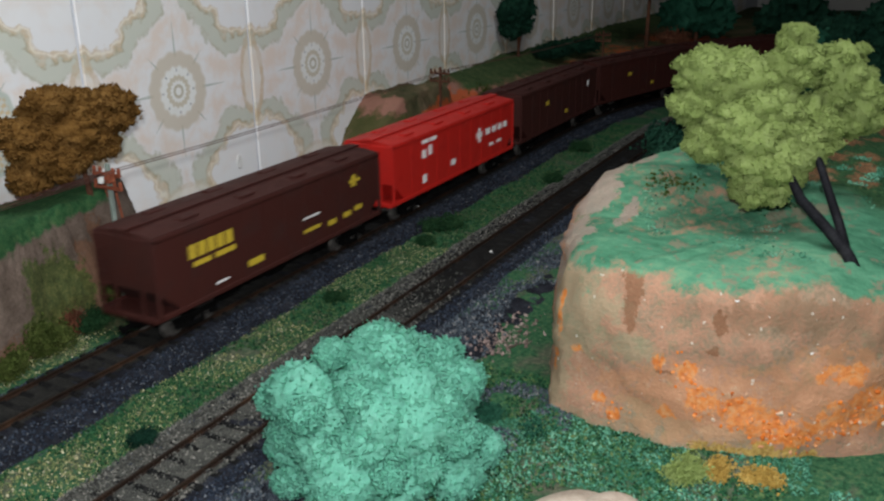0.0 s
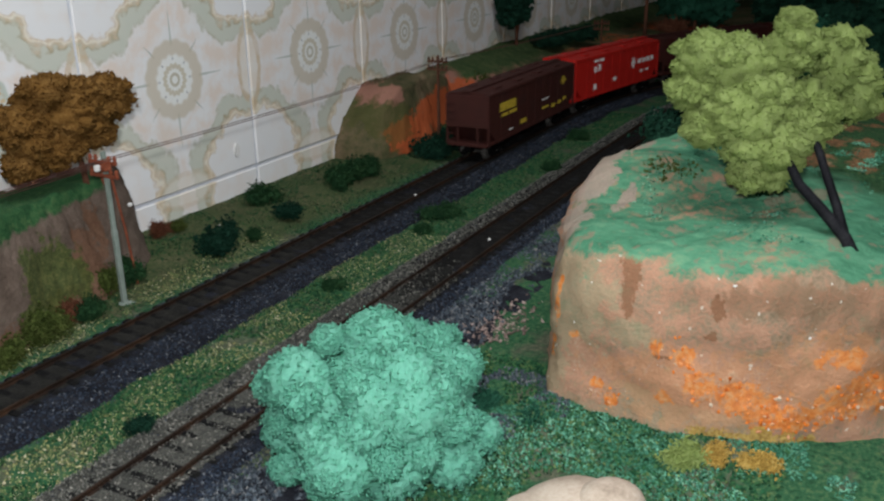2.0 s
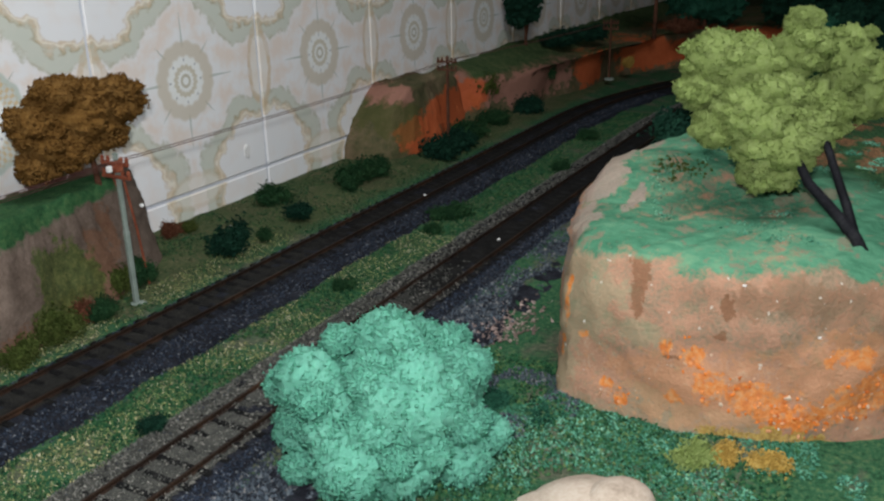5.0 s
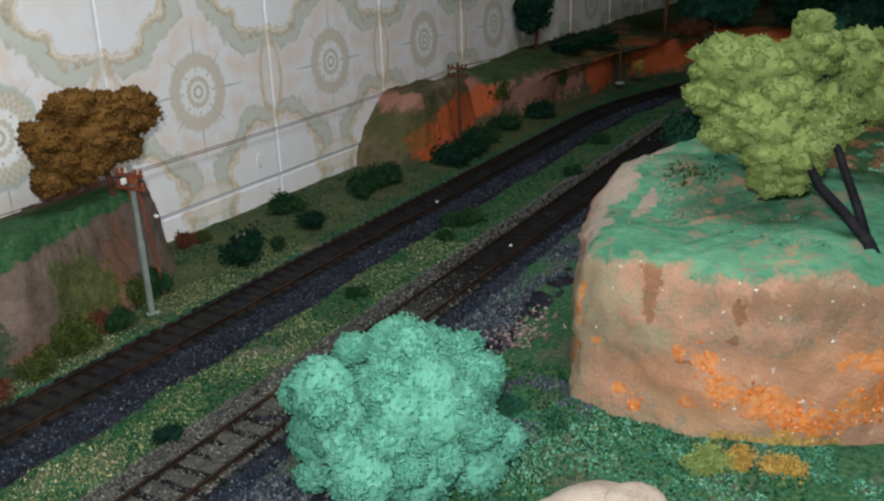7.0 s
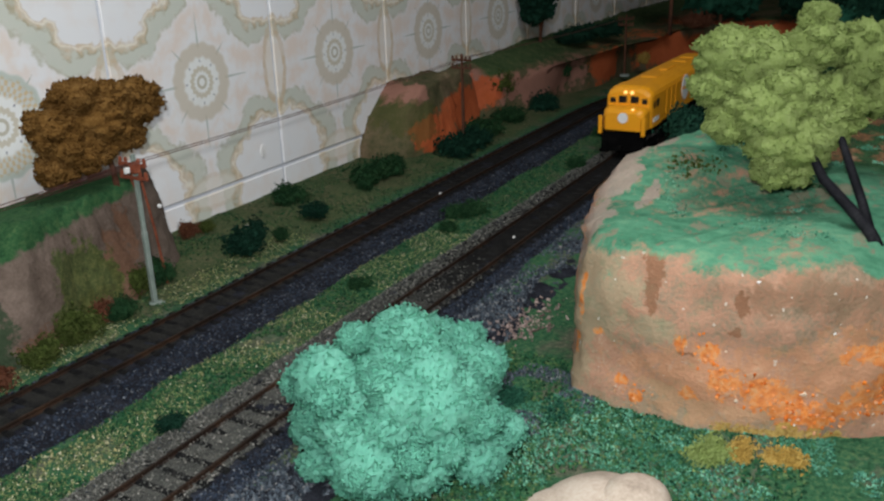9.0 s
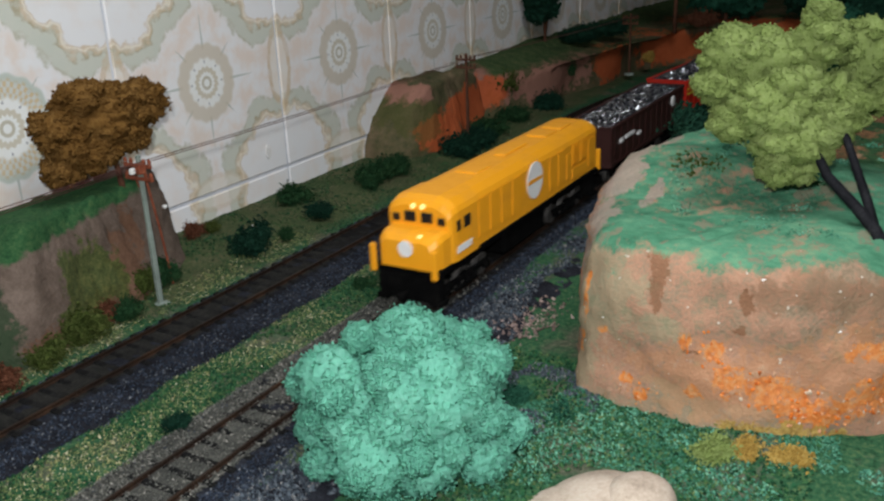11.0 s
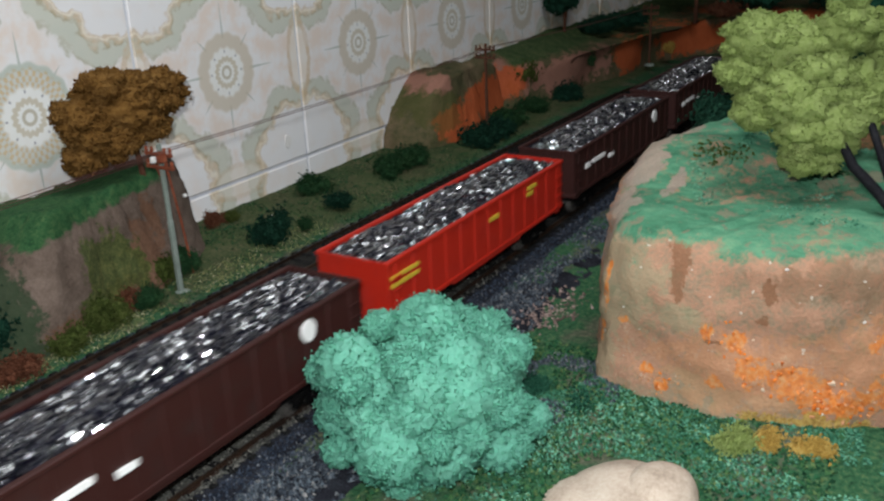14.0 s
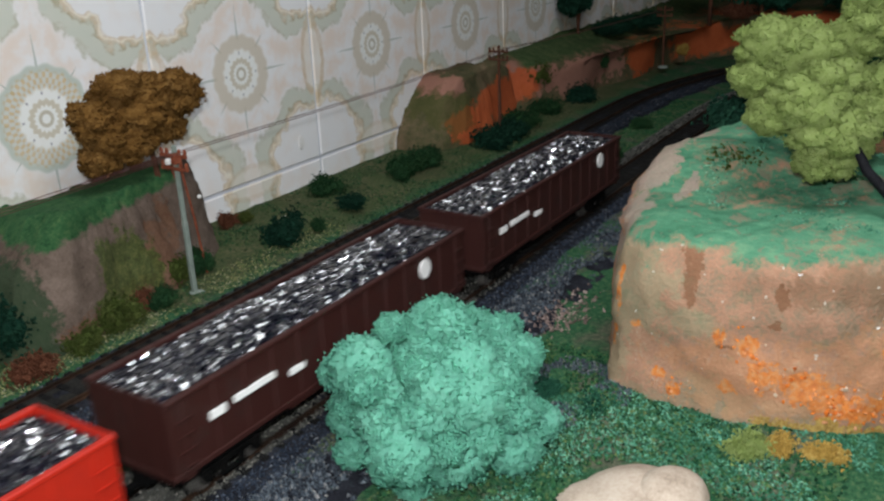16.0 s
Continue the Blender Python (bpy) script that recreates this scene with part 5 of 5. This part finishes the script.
def gondola(color, label, seed, marks, wave):
    t = thing("gondola_car", 0, 0, 0, label, "freight car", "gondola cars of the coal train")
    L, W = 81.0, 16.5
    for o in (-1, 1):
        y0, y1 = sorted((o * W, o * (W - 1.1)))
        side = part("side_wall", boxed(-L, L, y0, y1, 13.6, 37.4, bevel=0.2), color, t)
        bm = bmesh.new()
        box(bm, -L - 0.3, L + 0.3, *sorted((o * (W + 0.7), o * (W - 1.5))), 36.8, 38.4, bevel=0.3)
        box(bm, -L, L, *sorted((o * (W + 0.6), o * (W - 0.6))), 13.0, 14.8, bevel=0.2)
        part("top_rail", bm, color, side)
        for x0, x1 in ((-34, 34), (-80, -72), (72, 80)):
            part("skirt", loft([[(x0 + 2, yy, 11.4), (x1 - 2, yy, 11.4), (x1, yy, 13.4), (x0, yy, 13.4)] for yy in (o * W, o * (W - 0.9))]), color, side)
        for k in range(13):
            x = -L + 6 + k * (2 * L - 12) / 12
            part("rib", loft([[(x - 1.3, o * (W - 0.1), z), (x - 0.8, o * (W + 0.45 * q), z), (x + 0.8, o * (W + 0.45 * q), z), (x + 1.3, o * (W - 0.1), z)] for z, q in ((14.2, 1), (36.8, 1))]), color, side)
    for o in (-1, 1):
        end = part("end_wall", boxed(*sorted((o * L, o * (L - 1.1))), -W + 1.1, W - 1.1, 13, 37.4), color, t)
        bm = bmesh.new()
        for z in (13.2, 37.6):
            box(bm, *sorted((o * (L - 0.2), o * (L + 0.5))), -W, W, z - 0.9, z + 0.9, bevel=0.2)
        for y in (-9, 0, 9):
            box(bm, *sorted((o * (L - 0.2), o * (L + 0.25))), y - 0.8, y + 0.8, 14, 36.8)
        part("end_rib", bm, color, end)
        for k in range(4):
            part("ladder_rung", boxed(o * (L - 5) - 3, o * (L - 5) + 3, -W - 1.5, -W - 1.0, 16 + 5 * k, 16.6 + 5 * k), color, t)
    bm = bmesh.new()
    box(bm, -L, L, -W + 1.2, W - 1.2, 10.8, 13)
    box(bm, -L - 1, L + 1, -3, 3, 7, 11)
    for x in (-30, 0, 30):
        box(bm, x - 1, x + 1, -14, 14, 8.5, 11)
    part("underframe", bm, M["black"], t, "black underframe")
    for kind, x0, x1, z0, z1, c in marks:
        if kind == "disc":
            part("mark", disc((x0 + x1) / 2, (z0 + z1) / 2, -W - 0.02, -W - 0.9, (x1 - x0) / 2, (z1 - z0) / 2, 20), c, t, "painted round mark")
        else:
            plate("mark", t, x0, x1, z0, z1, -W - 0.02, c, "painted lettering bar", proud=0.85)
    for x in (-56, 56):
        truck(t, x, (-10.5, 10.5), 5.0)
    coupler(t, -L, -1)
    coupler(t, L, 1)
    coal_heap(t, seed, L - 1.6, W - 1.6, 37.4, wave)
    return t


def hopper(color, label, marks, roof=48.5):
    t = thing("hopper_car", 0, 0, 0, label, "freight car", "covered hopper cars of the train")
    L, W = 86.0, 16.5
    # the tank: straight sides, slope sheets towards both ends
    prof = [(-L, 25), (-L, roof - 1.2), (-L + 1.2, roof), (L - 1.2, roof), (L, roof - 1.2), (L, 25), (L - 13, 13.5), (-L + 13, 13.5)]
    body = part("body", loft([[(x, y, z) for x, z in prof] for y in (-W, W)]), color, t)
    n = 8
    part("roof", loft([[(x, -W + 0.1 + (2 * W - 0.2) * k / n, roof - 0.2 + 1.7 * math.sin(math.pi * k / n)) for k in range(n + 1)] for x in (-L + 0.4, L - 0.4)], closed=True), color, t)
    walk_way = bmesh.new()
    box(walk_way, -L - 1, L + 1, -3.4, 3.4, roof + 1.8, roof + 2.5, bevel=0.1)
    for k in range(12):
        x = -L + 8 + k * (2 * L - 16) / 11
        box(walk_way, x - 0.6, x + 0.6, -3.2, 3.2, roof + 1.0, roof + 1.9)
    part("roof_walk", walk_way, color, t)
    for x in (-58, -20, 20, 58):
        for y in (-9.5, 9.5):
            part("hatch", boxed(x - 5, x + 5, y - 2.6, y + 2.6, roof + 0.6, roof + 1.7, bevel=0.3), color, t)
    for o in (-1, 1):
        y0, y1 = sorted((o * (W + 0.5), o * (W - 0.9)))
        part("side_sill", boxed(-L, L, y0, y1, 12.0, 14.2, bevel=0.2), color, t)
        part("top_chord", boxed(-L, L, y0, y1, roof - 2.4, roof - 0.6, bevel=0.2), color, t)
        for k in range(9):
            x = -L + 22 + k * (2 * L - 44) / 8
            part("side_post", boxed(x - 0.5, x + 0.5, *sorted((o * W, o * (W + 0.22))), 14.2, roof - 2.4), color, t)
        for e in (-1, 1):
            part("corner_post", boxed(*sorted((e * L, e * (L - 1.6))), y0, y1, 13, roof - 1, bevel=0.2), color, t)
    for e in (-1, 1):
        bm = bmesh.new()
        box(bm, *sorted((e * (L - 20), e * (L + 1))), -W + 1, W - 1, 11.2, 13.4, bevel=0.2)
        box(bm, *sorted((e * L, e * (L - 1.2))), -8.5, -7.3, 13, 36)
        box(bm, *sorted((e * L, e * (L - 1.2))), 7.3, 8.5, 13, 36)
        part("end_platform", bm, color, t)
        bm = bmesh.new()
        for k in range(6):
            box(bm, *sorted((e * (L + 0.5), e * (L + 1.1))), 9.5, 15.5, 14 + 5.4 * k, 14.7 + 5.4 * k)
        part("ladder", bm, color, t)
    for x in (-36, 0, 36):
        part("chute", loft([[(x - a, -b, z), (x + a, -b, z), (x + a, b, z), (x - a, b, z)] for a, b, z in ((15, 14, 13.8), (6, 8, 5.5), (6, 8, 4.4))]), M["black"], t, "black discharge chute")
    part("centre_sill", boxed(-L - 1, L + 1, -2.6, 2.6, 7, 11), M["black"], t)
    for x0, x1, z0, z1, c in marks:
        plate("mark", t, x0, x1, z0, z1, -W - 0.02, c, "painted lettering bar", proud=0.3)
    for x in (-62, 62):
        truck(t, x, (-10.5, 10.5), 5.0)
    coupler(t, -L, -1)
    coupler(t, L, 1)
    return t


def rolling_stock():
    Y, Wt = M["decal_yellow"], M["decal_white"]
    word = [(-66 + 5.8 * k, -61.6 + 5.8 * k, 33.5, 39.5, Y) for k in range(5)]
    brown_marks = word + [(-64, -53, 29.5, 31.6, Y), (-50, -37, 29.5, 31.8, Y), (-29, -18, 18.0, 21.0, Y), (-51, -43, 17.2, 18.0, Wt), (14, 28, 28.4, 29.2, Wt), (14, 28, 21.4, 23.0, Y),
                          (35, 42, 19.4, 22, Y), (49, 56, 20, 22.6, Y), (60, 67, 21, 23.6, Y), (56, 66, 37.0, 38.6, Y), (58, 62, 35.0, 41.0, Y)]
    red_marks = [(-51, -43, 42.4, 44.6, Wt), (-41, -33, 42.4, 44.6, Wt), (-51, -46.5, 33.5, 38.5, Wt), (-43, -39, 34, 40, Wt), (-51, -46, 18, 23, Wt), (-13, -7, 20.8, 24.4, Wt), (25, 33, 31, 34.5, Wt), (27.5, 30.5, 28, 37.5, Wt),
                 (39, 46, 31, 35, Wt), (49, 56, 31, 35, Wt), (59, 65, 31, 35, Wt), (68, 74, 31, 35, Wt), (45, 51, 22, 24, Wt), (57, 64, 22, 24, Wt)]
    dark_marks = [(-36, -30, 33, 36, Y), (8, 13, 20, 23, Y), (60, 64, 35, 40, Wt)]
    cars = {
        "a1": hopper(M["hopper_brown"], "dark brown covered hopper car with yellow lettering bars", brown_marks),
        "a2": hopper(M["hopper_red"], "bright red covered hopper car with white markings", red_marks),
        "a3": hopper(M["hopper_brown"], "dark brown covered hopper car with small marks", dark_marks),
        "loco": locomotive(),
    }
    cars["a4"] = copy_thing(cars["a3"], pose(0, 0, 0))
    cars["a5"] = copy_thing(cars["a3"], pose(0, 0, 0))
    bars = [("bar", -66, -60, 25.6, 28.2, Wt), ("bar", -56, -38, 26.4, 28.4, Wt), ("bar", -31, -24, 23.4, 25.4, Wt), ("disc", 47, 54, 27.5, 35.5, Wt)]
    red_bars = [("bar", -79, -60, 30.6, 32.0, Y), ("bar", -79, -60, 27.4, 28.8, Y), ("bar", 0, 9, 29.5, 31.2, Y), ("bar", 40, 49, 33.4, 35.0, Y), ("bar", 39, 45, 30.4, 32.2, Y)]
    cars["b1"] = gondola(M["oxide"], "oxide brown gondola car heaped with coal", 41, bars, 2.0)
    cars["b2"] = gondola(M["gondola_red"], "bright red gondola car heaped with coal", 42, red_bars, 2.2)
    cars["b3"] = gondola(M["oxide"], "oxide brown gondola car heaped with coal", 43, bars, -1.4)
    cars["b4"] = gondola(M["oxide"], "oxide brown gondola car heaped with coal", 44, bars, 1.6)
    return cars


# ---- loose scatter: grains too many to count ----
def scatter():
    rng = np.random.default_rng(11)

    def strip(n, x0, x1, y0, y1, far=1.6):
        u = rng.random(n) ** far
        return x0 + (x1 - x0) * u, rng.uniform(y0, y1, n)

    for y, half, n in ((FAR_Y, 25.0, 34000), (NEAR_Y, 25.0, 40000)):
        s, o = strip(n, 60, 900, -half, half)
        o = np.where(rng.random(n) < 0.5, np.sign(o) * rng.uniform(10.5, half + 5, n), o)
        o = np.where((y == FAR_Y) & (np.abs(o) > 10), o - np.where(o > 0, 0.35, 0.25) * np.abs(o), o)
        pts = []
        for a, b in zip(s, o):
            x, cy, h = track_point(a, y)
            drop = (max(0.0, abs(b + 8) - 21) if y == FAR_Y else max(0.0, abs(b) - 20)) * 0.45 - 0.1 + (1.0 if abs(b) < 14.5 else 0.0)
            pts.append((x - math.sin(h) * b, cy + math.cos(h) * b, -1.9 - drop))
        pts = np.array(pts)
        inner = np.abs(o) < 13
        # near-track grains go from grey to black with distance: same painted falloff
        dusty = (inner & (y == NEAR_Y) & (s < 330 + 60 * rng.random(n)) & (rng.random(n) < 0.75)) | ((o > 11) & (y == NEAR_Y) & (rng.random(n) < 0.9))
        V, F = grains(pts[dusty] + np.stack([0 * o[dusty], 0 * o[dusty], np.where(np.abs(o[dusty]) < 14.5, 1.45, 0.35)], 1), 0.7, int(y) + 2)
        tagged(sheet("ballast_stones", V, F, M["ballast_dusty"]), "dusty grey ballast chippings along the track", "ballast", kind="stuff")
        inner, outer = inner & ~dusty, ~inner & ~dusty
        V, F = grains(pts[inner], 0.9, int(y) + 1)
        tagged(sheet("ballast_stones", V, F, M["ballast_dark"]), "black ballast chippings between the rails", "ballast", kind="stuff")
        V, F = grains(pts[outer], 0.65, int(y))
        tagged(sheet("ballast_stones", V, F, M["ballast"]), "dark blue-grey ballast chippings along the track", "ballast", kind="stuff")

    def turf(n, x0, x1, y0, y1, material, size, seed, label, thresh, patch=30, far=1.5):
        x, y = strip(n, x0, x1, y0, y1, far)
        pts = np.array([(a, b, ground_height(a, b) + 0.3) for a, b in zip(x, y) if fbm(a, b, patch, seed) > thresh])
        V, F = grains(pts, size, seed)
        tagged(sheet("turf", V, F, material), label, "turf", kind="stuff")

    turf(22000, 80, 800, 219, 249, M["turf"], 0.85, 3, "green ground foam scattered between the tracks", -0.45)
    turf(10500, 80, 420, 214, 251, M["straw"], 0.6, 4, "straw yellow ground foam between the tracks", -0.12, 30, 1.2)
    turf(15000, 80, 760, 215, 253, M["dry"], 0.7, 13, "dry olive ground foam between the tracks", 0.0, 16)
    turf(14000, 120, 720, 298, 376, M["turf"], 0.8, 5, "green ground foam between track and wall", 0.0)
    turf(11000, 120, 720, 299, 376, M["dry"], 0.65, 12, "dry olive ground foam between track and wall", 0.05, 18)
    turf(4500, 120, 380, 300, 322, M["straw"], 0.6, 6, "straw yellow ground foam beside the track", -0.1, 35)
    pt = np.stack([rng.normal(325, 13, 330), rng.normal(147, 6, 330), rng.uniform(-4.8, -3, 330)], 1)
    V, F = grains(pt, 1.3, 77)
    tagged(sheet("pebbles", V, F, M["pebble"]), "pinkish pebbles strewn between ballast and hill", "pebbles", kind="stuff")
    x, y = strip(22000, 80, 560, 146, 184, 1.5)
    pt = np.array([(a, b, -3.2 - max(0.0, 150 - b) * 0.12) for a, b in zip(x, y) if b > 156 + 8 * fbm(a, 0, 40, 15) or fbm(a, b, 12, 16) > 0.25])
    V, F = grains(pt, 1.05, 78)
    tagged(sheet("ballast_stones", V, F, M["navy"]), "navy grey ballast spilled beside the near track", "ballast", kind="stuff")
    turf(16000, 150, 275, 0, 128, M["teal"], 0.75, 9, "teal green ground foam at the hill foot", -0.1, 24, 0.6)
    turf(14000, 130, 300, 20, 142, M["turf"], 1.0, 7, "green ground foam round the hill", -0.3, 30, 1.0)
    turf(5000, 232, 290, 92, 136, M["navy"], 0.95, 10, "navy grey chippings strewn in the turf", 0.0, 18, 1.0)


def bits():
    """White pebbles by the track and a small patch of filler on a tile."""
    for i, (x, y, z, r) in enumerate(((218, 317, -1, 1.8), (474, 272.6, 0.2, 0.9), (420, 196, -1.2, 0.9), (300, 333, 34, 1.3), (372, 344, 0, 1.0))):
        V, F = foam([(0, 0, 0, r, r * 0.9, r * 0.8)], 200 + i, 2, r, 0.2, 0.05)
        ob = sheet("pebble", V, F, M["white"])
        ob.matrix_basis = pose(x * MM, y * MM, z * MM)
        tagged(ob, "small white pebble lying on the scenery", "pebble", "white pebbles")
    tagged(part("filler_patch", disc(430, 28.4, WALL_Y - 1.4, WALL_Y - 2.2, 2.6, 4.2, 18), M["white"]), "small white oval filler patch on the tile", "patch")


room()
ground()
bed("ballast_bank", FAR_Y - 8, 21, 28, "bank of dark ballast under the far track")
bed("ballast_bank", NEAR_Y, 20, 27, "bank of dark ballast under the near track")
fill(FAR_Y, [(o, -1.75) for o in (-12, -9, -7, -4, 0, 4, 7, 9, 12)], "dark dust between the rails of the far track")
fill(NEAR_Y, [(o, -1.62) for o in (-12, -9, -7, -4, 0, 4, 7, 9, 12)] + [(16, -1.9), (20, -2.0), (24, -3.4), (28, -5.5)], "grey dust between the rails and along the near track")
bed("ballast_apron", NEAR_Y - 36, 14, 24, "strip of spilled dark ballast beside the near track").location.z = -1.6 * MM
hills()
stone()
plants()
telegraph()
bits()
CARS = rolling_stock()
scatter()
track(FAR_Y, "far model railway track with rusty rails on dark sleepers")
track(NEAR_Y, "near model railway track with rusty rails on dark sleepers")


# ---- motion ----
# Where the tail of the hopper train and the nose of the coal train are, in millimetres along their tracks.
TAIL = [(0.0, 245), (0.75, 365), (1.5, 485), (2.2, 597), (2.6, 668), (3.0, 748), (3.5, 850), (4.2, 990), (5.0, 1150), (5.8, 1300), (16.0, 1300)]
NOSE = [(0.0, 1330), (3.0, 1330), (5.0, 1150), (7.5, 803), (8.1, 720), (8.5, 665), (9.0, 600), (11.3, 260), (12.4, 97), (14.5, -220), (16.0, -439)]


def along(table, t):
    return float(np.interp(t, [a for a, _ in table], [b for _, b in table]))


def on_track(s, y, half):
    (x0, y0, _), (x1, y1, _) = track_point(s - half, y), track_point(s + half, y)
    return pose((x0 + x1) / 2 * MM, (y0 + y1) / 2 * MM, 0, 0, 0, math.degrees(math.atan2(y1 - y0, x1 - x0)))


def motions():
    times = [k * 0.25 for k in range(65)]
    for i, name in enumerate(("a1", "a2", "a3", "a4", "a5")):
        walk(CARS[name], [(t, on_track(along(TAIL, t) + 86 + 187 * i, FAR_Y, 62)) for t in times])
    walk(CARS["loco"], [(t, on_track(along(NOSE, t) + 98, NEAR_Y, 62)) for t in times])
    for i, name in enumerate(("b1", "b2", "b3", "b4")):
        walk(CARS[name], [(t, on_track(along(NOSE, t) + 301 + 179.5 * i, NEAR_Y, 56)) for t in times])


motions()
